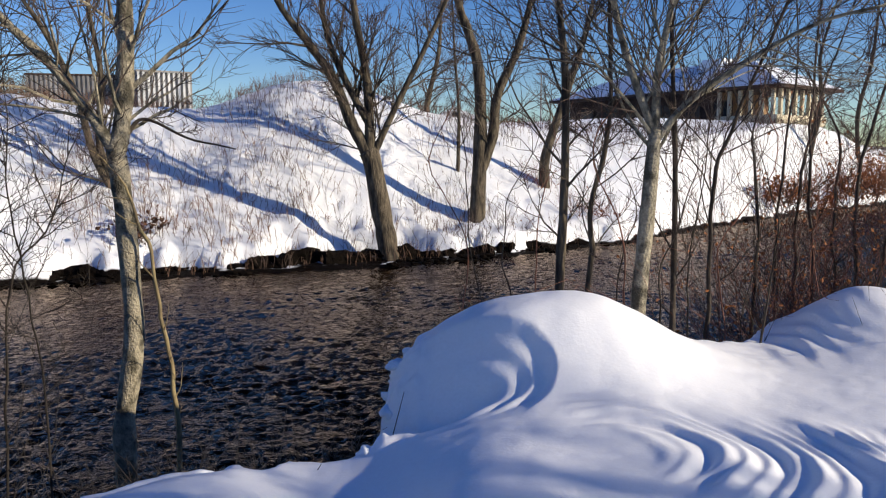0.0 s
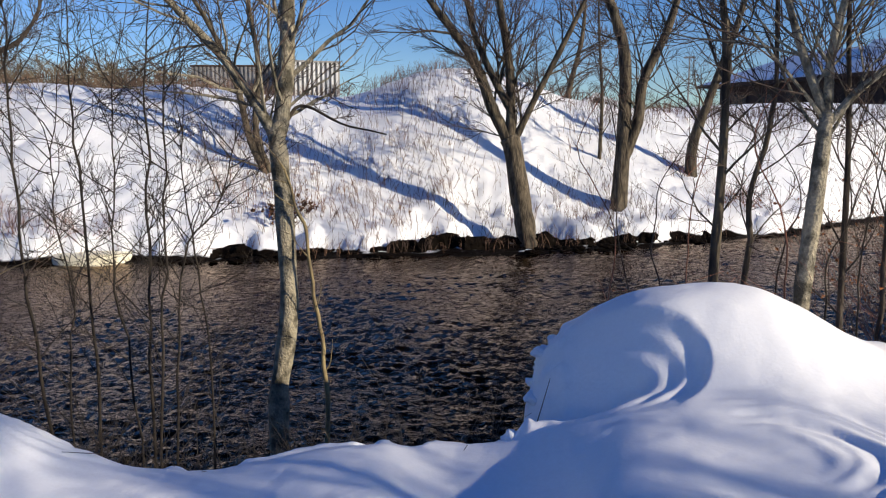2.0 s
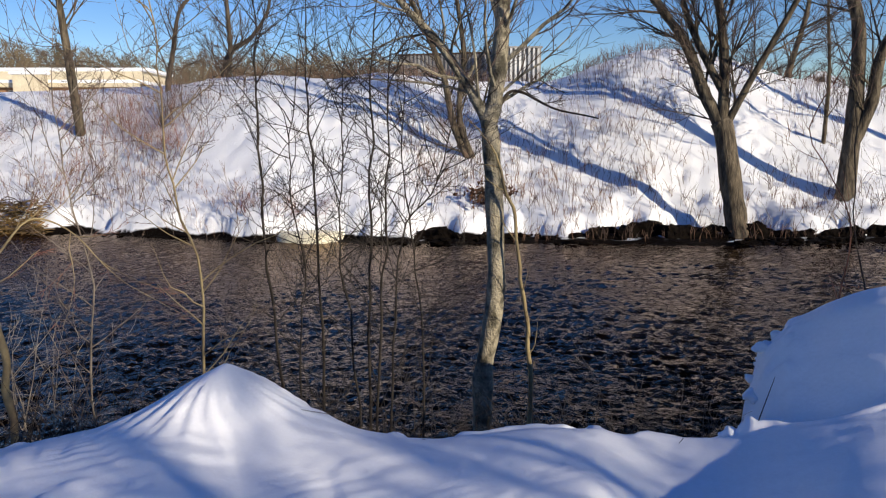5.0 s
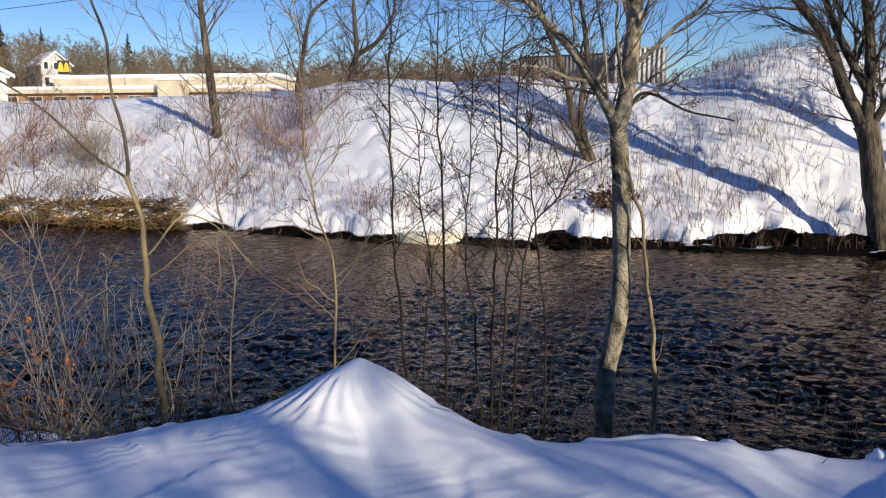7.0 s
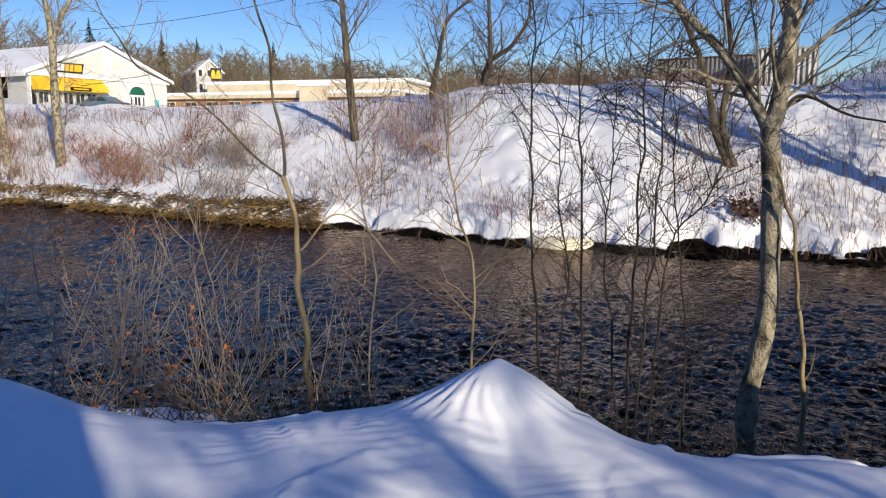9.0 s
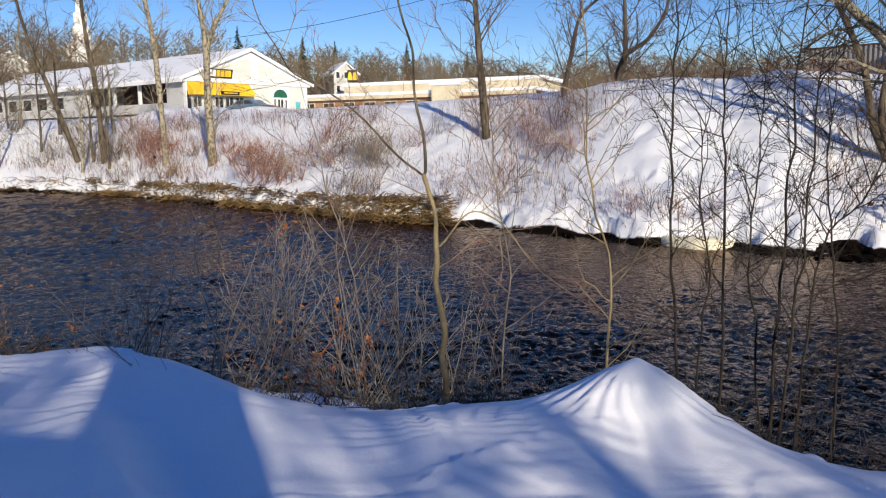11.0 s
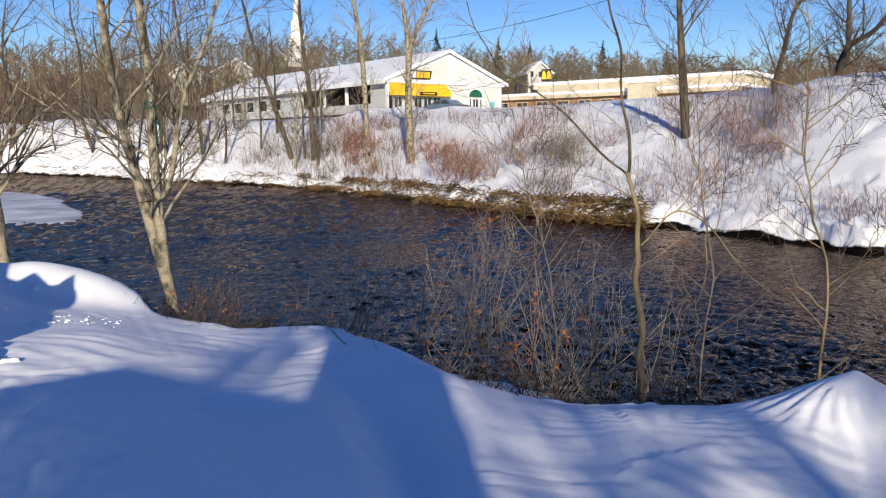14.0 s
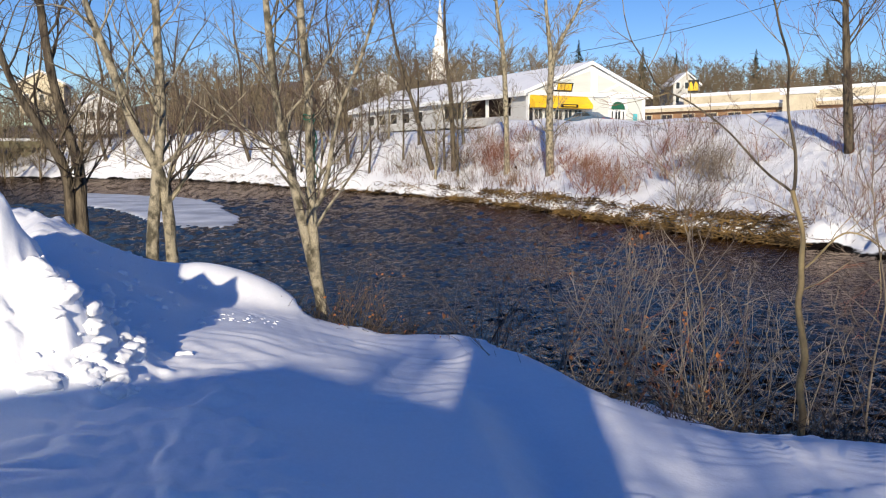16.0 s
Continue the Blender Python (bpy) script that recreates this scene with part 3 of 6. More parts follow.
def far_bank(x, y, az, r):
    edge, run, rise, flat = table(FAR_EDGE, az), table(RUN, az), soft_table(CREST, az, 1, 1.2), soft_table(PLATEAU, az, 1, 3)
    wander = 0.4 * rough(x, y, 3.5, 61, 2) + 0.3 * rough(x, y, 0.9, 63, 3)
    top_r = edge + run
    edge = edge + wander * (1 - ramp(r - edge, 0.8, 4.0))     # the slope above runs even
    top = 1.65 + top_r * np.tan(np.radians(rise))
    # a low shelf of wet earth before the snow, widest round the leaning tree
    shelf = (0.2 + 0.6 * ramp(az, -31, -24) * (1 - ramp(az, 8, 14)) + 1.0 * np.exp(-((az + 4.5) / 7.0) ** 2)) * (1 + 0.5 * rough(x, y, 1.3, 65, 2) * (1 - ramp(r - edge, 1.5, 5.0)))
    t = np.clip((r - edge - shelf) / (top_r - edge - shelf), 0, 1)
    step = r - edge - shelf
    z = WATER_Z + 0.07 * ramp(r - edge, -0.1, 0.2) + 0.53 * ramp(step, -0.1, 0.35) + (top - WATER_Z - 0.6) * (0.75 * t + 0.25 * ramp(t, 0, 1))
    lump = ramp(step, 0.0, 0.8) * (1 - ramp(r, 60, 120))
    low = 1 - ramp(step, 1.5, 4.5)
    z += lump * (0.05 * rough(x, y, 3.4, 71, 2) + 0.035 * np.abs(rough(x, y, 1.0, 75, 2)) + 0.03 * rough(x, y, 0.42, 79, 2) + 0.08 * low * np.abs(rough(x, y, 0.6, 85, 2)) - 0.07 * ramp(rough(x, y, 0.5, 83, 2), 0.5, 0.75))
    z += 0.06 * rough(x, y, 0.45, 86, 2) * (1 - ramp(step, -0.2, 0.2)) * ramp(r - edge, 0.0, 0.3)
    back = ramp(r - top_r, 0, 9)
    z = z * (1 - back) + flat * back
    # ploughed snow heaped before the shop
    z += (0.55 + 0.2 * rough(x, y, 2.2, 66, 2)) * np.exp(-((r - 70.5) / 1.6) ** 2) * ramp(az, -76, -73) * (1 - ramp(az, -65, -62))
    hill = table(HILL, az)
    z += hill * ramp(r, 110, 230) + 6 * ramp(r, 240, 700)
    bed = WATER_Z - 0.9
    return np.where(r < edge - 0.1, bed + (WATER_Z + 0.0 - bed) * ramp(r - edge, -2.0, -0.1), z)


def ground_height(x, y):
    az, r = np.degrees(np.arctan2(x, y)), np.hypot(x, y)
    lip_r = soft_table(LIP, az, 1, 0.9)
    near = near_snow(x, y, az, np.minimum(r, lip_r + 0.3))
    over = r - lip_r - (0.10 + 0.22 * ramp(az, -9, -6) * (1 - ramp(az, 0, 3))) * rough(x, y, 0.36, 81, 3) - (0.05 + 0.05 * ramp(az, -8, -5) * (1 - ramp(az, 0, 3))) * rough(x, y, 0.13, 82, 2)
    fall = ramp(over, 0.0, 0.5) * 0.8 + ramp(over, 0.3, 3.4) * 3.0
    z = near - fall
    # a snowy ledge half-way down the bank, broken by gaps
    ledge = -0.78 - 0.10 * over + 0.10 * rough(x, y, 0.7, 84, 3) - 1.2 * ramp(over, 1.5, 2.1) - 1.5 * (1 - ramp(az, -93, -88)) - 1.5 * ramp(az, -60, -54) - 0.5 * ramp(rough(x, y, 0.9, 88, 2), 0.1, 0.5)
    z = np.where(over > 0.15, np.maximum(z, ledge), z)
    mid = (lip_r + table(FAR_EDGE, az)) / 2
    return np.where(r < np.maximum(mid, lip_r + 3.0), np.maximum(z, WATER_Z - 0.9), far_bank(x, y, az, r))


def ground_z(x, y):
    return float(ground_height(np.array([float(x)]), np.array([float(y)]))[0])


def polar_sheet(name, bearings, radii, height, material):
    A, R = np.meshgrid(np.radians(bearings), radii)
    X, Y = R * np.sin(A), R * np.cos(A)
    Z = height(X.ravel(), Y.ravel()).reshape(X.shape)
    n, m = len(bearings), len(radii)
    verts = np.stack([X, Y, Z], -1).reshape(-1, 3)
    i, j = np.meshgrid(np.arange(m - 1), np.arange(n), indexing="ij")
    a, b = i * n + j, i * n + (j + 1) % n
    quads = np.stack([a, a + n, b + n, b], -1).reshape(-1, 4)
    me = bpy.data.meshes.new(name)
    me.vertices.add(len(verts))
    me.vertices.foreach_set("co", verts.ravel())
    me.loops.add(quads.size)
    me.loops.foreach_set("vertex_index", quads.ravel())
    me.polygons.add(len(quads))
    me.polygons.foreach_set("loop_start", np.arange(len(quads)) * 4)
    me.polygons.foreach_set("use_smooth", np.ones(len(quads), bool))
    me.materials.append(material)
    me.update(calc_edges=True)
    me.validate()
    return new(name, me)


bearings = np.concatenate([np.arange(-113, -6, 0.28), np.arange(-6, 34, 0.2), np.arange(34, 247, 3.0)])
radii = np.concatenate([np.arange(0.0005, 1.5, 0.15), np.arange(1.5, 2.4, 0.03), np.arange(2.4, 6.8, 0.025), np.arange(6.8, 9.6, 0.04), np.arange(9.6, 14, 0.11), np.arange(14, 22, 0.5), np.arange(22, 38, 0.19), np.arange(38, 50, 0.28), np.arange(50, 90, 0.75), 90 * 1.045 ** np.arange(0, 85)])
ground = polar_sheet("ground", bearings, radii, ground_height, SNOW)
ground.data.materials.append(SNOW_COARSE)
faces = (len(radii) - 1) * len(bearings)
ground.data.polygons.foreach_set("material_index", (np.arange(faces) // len(bearings) >= int(np.searchsorted(radii, 15.0))).astype(np.int32))
tagged(ground, "deep snow over banks and fields, wind-carved drifts beside the river", "snow ground", kind="structure")


def chop(x, y):
    """River surface: short steep wavelets with sharp crests, fading far off."""
    r = np.hypot(x, y)
    fade = 1 + (0.25 + 0.55 * ramp(r, 14, 26)) * ramp(-np.degrees(np.arctan2(x, y)), 45, 62) - 0.3 * ramp(r, 9, 22) - 0.35 * ramp(r, 13, 20) * ramp(-np.degrees(np.arctan2(x, y)), 18, 32) * (1 - ramp(r, 24, 30)) + 0.8 * ramp(r, 25, 36) - 0.4 * ramp(r, 60, 120)
    n1, n2 = rough(x * 0.8 + 0.2 * y, y, 0.145, 91, 2), rough(x * 0.8, y - 0.2 * x, 0.40, 95, 2)
    swell = 0.8 + 0.35 * rough(x, y, 2.4, 97, 2)
    return WATER_Z + fade * swell * (0.046 * (1 - np.abs(n1) * 1.6) + 0.018 * (1 - np.abs(n2) * 1.6) - 0.03)


water = polar_sheet("water", np.concatenate([np.arange(-113, 34, 0.3), np.arange(34, 247, 6.0)]), np.concatenate([np.arange(4.8, 13, 0.06), np.arange(13, 21, 0.09), np.arange(21, 30, 0.18), np.arange(30, 60, 0.4), 60 * 1.05 ** np.arange(0, 75)]), chop, WATER)
tagged(water, "dark brown river with a choppy rippled surface", "river", kind="structure")

# ---- buildings across the river ----
def frame_at(az, r, z, az2, r2):
    """A pose at the first place, its x axis level towards the second; y points away from the river."""
    a, b = at(az, r, z), at(az2, r2, z)
    x = (b - a).normalized()
    y = Vector((0, 0, 1)).cross(x)
    return Matrix(((x.x, y.x, 0, a.x), (x.y, y.y, 0, a.y), (0, 0, 1, a.z), (0, 0, 0, 1))), (b - a).length


def window(parent, x0, x1, z0, z1, y=-0.06, frame=WHITE, bars=1, name="window"):
    """A framed pane that stands a little proud of the wall at y."""
    v, f = [], []
    w = 0.10
    for a, b, c, d in ((x0, x1, z0, z0 + w), (x0, x1, z1 - w, z1), (x0, x0 + w, z0 + w, z1 - w), (x1 - w, x1, z0 + w, z1 - w)):
        box(v, f, a, b, y - 0.05, y + 0.05, c, d)
    for k in range(bars):
        c = x0 + (x1 - x0) * (k + 1) / (bars + 1)
        box(v, f, c - 0.04, c + 0.04, y - 0.04, y + 0.04, z0 + w, z1 - w)
    ob = part_of(name, mesh_of("window_frame", v, f, frame), parent)
    v, f = [], []
    box(v, f, x0 + w, x1 - w, y - 0.01, y + 0.02, z0 + w, z1 - w)
    part_of("pane", mesh_of("pane", v, f, GLASS), ob)
    return ob


def shop():
    """White gabled shop: front with awning, a long wing with a covered passage."""
    m, w = frame_at(-71.3, 75, 4.0, -62.9, 84.5)
    ob = hold("shop_building", m, "white gabled shop with yellow awning and snowy roof", "shop")
    eave, apex, deep = 3.3, 6.1, 44.0
    prism("front_wall", ob, WHITE, [(0, 0), (w, 0), (w, eave), (w / 2, apex - 0.15), (0, eave)], 0, 0.4)
    slab("side_wall", ob, GREY_WALL, 0.0, 0.35, 17, deep, 0, eave - 0.3)
    slab("side_wall", ob, GREY_WALL, 0.0, 0.35, 0.4, 3.0, 0, eave - 0.1)
    slab("passage_wall", ob, BROWN, 4.0, 4.3, 3.0, 17, 0, eave)
    slab("back_wall", ob, GREY_WALL, 0.35, w, deep - 0.4, deep, 0, eave)
    slab("right_wall", ob, WHITE, w - 0.35, w, 0.4, deep - 0.4, 0, eave)
    for k in range(2):
        slab("post", ob, WHITE, 0.05, 0.3, 7.5 + 4.5 * k, 7.8 + 4.5 * k, 0, eave - 0.3)
    slab("low_wall", ob, GREY_WALL, 0.0, 0.3, 3.0, 17, 0, 0.9)
    for s in (0, 1):
        x0, x1 = (-0.7, w / 2) if s == 0 else (w + 0.7, w / 2)
        z0 = eave - 0.35
        prism("roof", ob, SNOW_ROOF, [(x0, z0), (x1, apex), (x1, apex + 0.2), (x0, z0 + 0.2)], -0.35, deep + 0.5, "roof slope deep in snow")
        prism("bargeboard", ob, WHITE, [(x0, z0 - 0.14), (x1, apex - 0.14), (x1, apex - 0.01), (x0, z0 - 0.01)], -0.36, -0.25)
    slab("fascia", ob, WHITE, -0.72, -0.60, -0.4, deep, eave - 0.65, eave - 0.36)
    # front: porch under the awning, recessed glass, arched window
    aw = w * 0.47
    prism("awning", ob, YELLOW, [(-0.9, 1.55), (-0.9, 1.95), (0.0, 2.75), (0.0, 1.55)], 0.0, aw, "bright yellow shop awning", "x").matrix_basis = Matrix.Translation((0.15, -0.02, 0))
    slab("awning_sign", ob, BLACK, aw * 0.45, aw * 0.75, -0.99, -0.93, 1.62, 1.93, "dark sign panel with small unreadable lettering")
    slab("sign_bar", ob, YELLOW, aw * 0.49, aw * 0.71, -1.02, -0.995, 1.72, 1.83)
    for k in range(5):
        x = 0.6 + k * (aw - 1.0) / 5
        window(ob, x, x + (aw - 1.0) / 5 - 0.15, 0.15, 1.52, -0.06, GREY_WALL, 1)
    slab("door", ob, DARK, 0.1, 0.5, -0.05, -0.01, 0, 1.9)
    cx = w * 0.745
    window(ob, cx - 0.95, cx - 0.55, 0.15, 1.5, -0.06, WHITE, 0)
    window(ob, cx - 0.45, cx + 0.45, 0.15, 1.5, -0.06, WHITE, 1)
    window(ob, cx + 0.55, cx + 0.95, 0.15, 1.5, -0.06, WHITE, 0)
    arc = [(cx + 0.95 * math.cos(a * math.pi / 12), 1.62 + 0.75 * math.sin(a * math.pi / 12)) for a in range(13)]
    prism("arched_panel", ob, GREEN, arc, -0.10, -0.02, "dark green half-round panel")
    slab("poster", ob, mat("teal_poster", (0.10, 0.45, 0.50), 0.5, bump=0), w - 1.7, w - 1.1, -0.06, -0.01, 0.3, 1.2)
    slab("trim_band", ob, WHITE, -0.3, w + 0.3, -0.14, -0.01, 2.78, 3.25, "broad white band across the shop front")
    mid = w * 0.53
    for a, b in ((0.9, mid - 0.45), (mid + 0.45, w - 0.9)):
        rise = [(x, eave + (apex - eave) * (1 - abs(x - w / 2) / (w / 2)) - 0.75) for x in (a, b)]
        prism("gable_panel", ob, SAGE, [(a, 3.27)] + [(b, 3.27)] + [(x, max(z, 3.3)) for x, z in rise[::-1]], -0.06, -0.01, "pale grey-green clapboard panel")
    slab("pilaster", ob, WHITE, mid - 0.44, mid + 0.44, -0.12, -0.01, 3.27, apex - 0.75)
    px = w * 0.745
    prism("pediment", ob, WHITE, [(px - 2.6, 3.26), (px + 2.6, 3.26), (px, 4.25)], -0.22, -0.065, "low white pediment over the arched window")
    prism("pediment_panel", ob, SAGE, [(px - 1.7, 3.36), (px + 1.7, 3.36), (px, 4.0)], -0.25, -0.225)
    slab("side_panel", ob, SAGE, aw + 0.75, cx - 1.25, -0.05, -0.01, 0.2, 2.7)
    slab("side_panel", ob, SAGE, cx + 1.25, w - 0.5, -0.05, -0.01, 0.2, 2.7)
    ring = [(cx + q * math.cos(a * math.pi / 12), 1.62 + q * 0.83 * math.sin(a * math.pi / 12)) for q, order in ((1.28, range(13)), (0.97, range(12, -1, -1))) for a in order]
    prism("arch_surround", ob, WHITE, ring, -0.15, -0.055)
    # shop sign: slanted panel with its lettering drawn as plain shapes
    sg = hold("shop_sign", m @ Matrix.Translation((aw * 0.52, -0.2, 3.62)), "yellow and green slanted shop sign on the gable", "sign")
    prism("panel", sg, BLACK, [(-1.5, -0.42), (1.35, -0.42), (1.55, 0.42), (-1.3, 0.42)], -0.08, 0.18)
    sg_x = [-1.15, -0.7, -0.25, 0.2, 0.65, 1.05]
    for k, x in enumerate(sg_x):
        prism("letter_bar", sg, YELLOW if k > 1 else WHITE, [(x - 0.19, -0.30), (x + 0.17, -0.30), (x + 0.25, 0.30), (x - 0.09, 0.30)], -0.13, -0.085)
    # low windows in the long wing
    for k in range(5):
        y = 22 + k * 3.6
        v, f = [], []
        box(v, f, -0.06, 0.02, y, y + 1.6, 0.9, 2.1)
        wd = part_of("window", mesh_of("window", v, f, GLASS), ob)
        for nm, z0 in (("lintel", 2.1), ("sill", 0.78)):
            v, f = [], []
            box(v, f, -0.09, -0.02, y - 0.1, y + 1.7, z0, z0 + 0.12)
            part_of(nm, mesh_of(nm, v, f, WHITE), wd)
    return ob


shop()


def low_block():
    m, w = frame_at(-63.6, 108, 4.0, -46.2, 93)
    ob = hold("flat_roofed_building", m, "long low tan building with snow on flat roofs", "building")
    slab("wall", ob, TAN, 0, w, 0, 9, 0, 2.3)
    slab("parapet", ob, CREAM, -0.2, w + 0.2, -0.6, -0.2, 2.3, 2.75)
    slab("roof", ob, SNOW_ROOF, -0.3, w + 0.3, -0.7, 9.2, 2.755, 3.1, bevel=0.1)
    slab("upper_wall", ob, CREAM, 2, w * 0.93, 9.3, 20, 0, 4.7)
    slab("upper_roof", ob, SNOW_ROOF, 1.5, w * 0.95, 9.25, 20.5, 4.705, 5.15, bevel=0.12)
    for k in range(8):
        window(ob, 1.2 + k * 3.1, 3.0 + k * 3.1, 0.7, 2.0, -0.06, CREAM, 1)
    slab("end_block", ob, CREAM, w * 0.62, w * 0.72, -1.5, -0.65, 0, 3.6)
    slab("end_roof", ob, SNOW_ROOF, w * 0.61, w * 0.73, -1.7, -0.6, 3.605, 3.9, bevel=0.08)
    return ob


low_block()


def container_shed():
    m, w = frame_at(-21.5, 47.5, 3.75, -17.9, 47.9)
    ob = hold("storage_container", m, "pale ribbed steel storage container half sunk in snow", "container")
    n = 11
    for k in range(n):
        x = w * k / n
        slab("rib", ob, STEEL, x + 0.015, x + w / n * 0.5, -0.22, 0.0, -0.6, 2.62)
    slab("body", ob, STEEL_GREY, 0, w, 0.001, 2.4, -0.6, 2.6)
    slab("top_rail", ob, STEEL_GREY, -0.05, w + 0.05, -0.24, 2.45, 2.625, 2.72)
    m, w = frame_at(-28.2, 52, 3.85, -22.0, 50.5)
    ob = hold("storage_container", m, "weathered grey ribbed steel container behind snow piles", "container")
    for k in range(22):
        x = w * k / 22
        slab("rib", ob, STEEL_GREY, x + 0.02, x + w / 22 * 0.5, -0.12, 0.0, -0.6, 2.5)
    slab("body", ob, STEEL_GREY, 0, w, 0.001, 2.4, -0.6, 2.48)
    slab("top_rail", ob, BROWN, -0.05, w + 0.05, -0.15, 2.45, 2.505, 2.6)


container_shed()


def pavilion():
    """Brown station-like house: wide hipped roof in snow, a porch with pale columns at its end."""
    m, w = frame_at(8.5, 80, 3.9, 23.1, 66)
    ob = hold("hip_roofed_house", m, "dark brown house with snowy hipped roof and pale columned porch", "house")
    d, ev, ap = 8.5, 3.0, 5.6
    slab("wall", ob, BROWN, 1.0, w - 5.2, 0.6, d - 0.6, -0.5, ev)
    v = [(-0.6, -0.8, ev), (w + 1.0, -0.8, ev), (w + 1.0, d + 0.8, ev), (-0.6, d + 0.8, ev), (6.5, d / 2, ap), (w - 4.4, d / 2, ap)]
    f = [(0, 1, 5, 4), (1, 2, 5), (2, 3, 4, 5), (3, 0, 4)]
    part_of("roof", mesh_of("roof", [(a, b, c + 0.26) for a, b, c in v], f, SNOW_ROOF), ob, "hipped roof covered with snow")
    slab("soffit", ob, BROWN, -0.6, w + 1.0, -0.8, d + 0.8, ev, ev + 0.24)
    slab("dormer", ob, SNOW_ROOF, w * 0.60, w * 0.72, 3.2, 6.2, ev + 0.6, ap + 0.6, bevel=0.3)
    for k in range(6):
        slab("column", ob, CREAM, w - 5.0 + k * 0.95, w - 4.72 + k * 0.95, 0.0, 0.28, 0.95, ev - 0.02, bevel=0.02)
    for k in range(7):
        slab("column", ob, CREAM, w + 0.02, w + 0.30, 0.6 + k * 1.1, 0.88 + k * 1.1, 0.95, ev - 0.02, bevel=0.02)
    slab("porch_wall", ob, CREAM, w - 5.15, w + 0.35, -0.05, 0.3, 0.1, 0.945)
    slab("porch_wall", ob, CREAM, w + 0.0, w + 0.35, 0.305, d - 0.7, 0.1, 0.945)
    slab("porch_floor", ob, BROWN, w - 5.1, w - 0.005, 0.31, d - 0.7, -0.5, 0.4)
    slab("porch_back", ob, TAN, w - 5.15, w - 4.95, 0.6, d - 0.6, 0.405, ev - 0.01)
    for k in range(6):
        window(ob, 2.5 + k * 3.0, 4.3 + k * 3.0, 0.9, 2.3, 0.54, BROWN, 1)
    return ob


pavilion()


def house(az, r, z, w, d, h, peak, wall, label, turn=0.0, windows=3):
    m = Matrix.Translation(at(az, r, z)) @ pose(0, 0, 0, 0, 0, -az + turn)
    ob = hold("house", m, label, "house", "houses on the far hillside")
    prism("wall", ob, wall, [(-w / 2, -1), (w / 2, -1), (w / 2, h), (0, h + peak), (-w / 2, h)], 0, d)
    for s in (-1, 1):
        x0 = s * (w / 2 + 0.4)
        prism("roof", ob, SNOW_ROOF, [(x0, h - 0.2), (0, h + peak + 0.05), (0, h + peak + 0.4), (x0, h + 0.15)], -0.4, d + 0.4)
    for k in range(windows):
        for fl in range(2 if h > 4 else 1):
            x = -w / 2 + w * (k + 0.5) / windows
            window(ob, x - 0.45, x + 0.45, 0.9 + fl * 2.7, 2.3 + fl * 2.7, -0.06, WHITE, 0)
    return ob


def chapel():
    g = at(-77.4, 232, 0)
    m = Matrix.Translation((g.x, g.y, 19)) @ pose(0, 0, 0, 0, 0, 77)
    ob = hold("church", m, "white church with a slender spire rising over bare trees", "church")
    prism("nave", ob, WHITE, [(-4.5, 0), (4.5, 0), (4.5, 6), (0, 10), (-4.5, 6)], 0, 18)
    for s in (-1, 1):
        prism("roof", ob, SNOW_ROOF, [(s * 5, 5.8), (0, 10.1), (0, 10.5), (s * 5, 6.2)], -0.4, 18.4)
    slab("tower", ob, WHITE, -2.2, 2.2, -3.0, 1.2, 0, 12)
    slab("belfry", ob, WHITE, -1.6, 1.6, -2.4, 0.6, 12.01, 15.5)
    for s in (-0.6, 0.6):
        slab("louvre", ob, GREY_WALL, s - 0.4, s + 0.4, -2.5, -2.41, 12.6, 14.8)
    n, v, f = 8, [], []
    for zz, rr in ((15.5, 1.75), (16.3, 1.15), (27.5, 0.06)):
        v += [(rr * math.cos(2 * math.pi * k / n + 0.39), -0.9 + rr * math.sin(2 * math.pi * k / n + 0.39), zz) for k in range(n)]
    for s in range(2):
        f += [(s * n + k, s * n + (k + 1) % n, (s + 1) * n + (k + 1) % n, (s + 1) * n + k) for k in range(n)]
    part_of("spire", mesh_of("spire", v, f, WHITE), ob, "tall white octagonal spire")


chapel()
house(-59.9, 160, 9.5, 5.2, 7, 4.4, 2.2, GREY_WALL, "pale grey two-storey house among bare trees", 20)
house(-101.4, 128, 5.2, 5.4, 9, 3.0, 1.6, WHITE, "white house with snowy roof behind bare trees", 10, 4)
house(-85.2, 140, 8.4, 5.2, 7, 4.0, 1.6, GREY_WALL, "pale hillside house partly hidden by bare trees", -15)
house(-81.8, 132, 8.8, 5.0, 7, 4.0, 1.4, GREY_WALL, "grey hillside house partly hidden by bare trees", 12)
house(0.9, 78, 4.2, 3.2, 3, 1.3, 0.5, WHITE, "small white shed beyond the snow pile", 10, 1)
house(-104.6, 150, 9.0, 7, 8, 4, 2, CREAM, "cream hillside house partly hidden by bare trees", -10)


def shade_house():
    """The house beside the camera that throws the broad shade over the snow."""
    back = Vector((SUN_DIR.x, SUN_DIR.y, 0)).normalized()
    side = Vector((-back.y, back.x, 0))
    m = Matrix(((-side.x, back.x, 0, back.x * 5), (-side.y, back.y, 0, back.y * 5), (0, 0, 1, 0), (0, 0, 0, 1)))
    ob = hold("house", m, "plain grey house beside the snowy yard, casting broad shade", "house")
    t = math.tan(radians(SUN_EL))
    s = -1
    prism("wall", ob, GREY_WALL, [(s * -0.05, -0.5), (s * -0.05, 7.6), (s * -1.06, 7.6), (s * -1.06, 9.75 * t), (s * -1.5, 10.05 * t), (s * -2.4, 10.7 * t), (s * -3.9, 9.7 * t), (s * -6.5, 6.8 * t), (s * -6.5, -0.5)], 0, 3)
    return ob


shade_house()


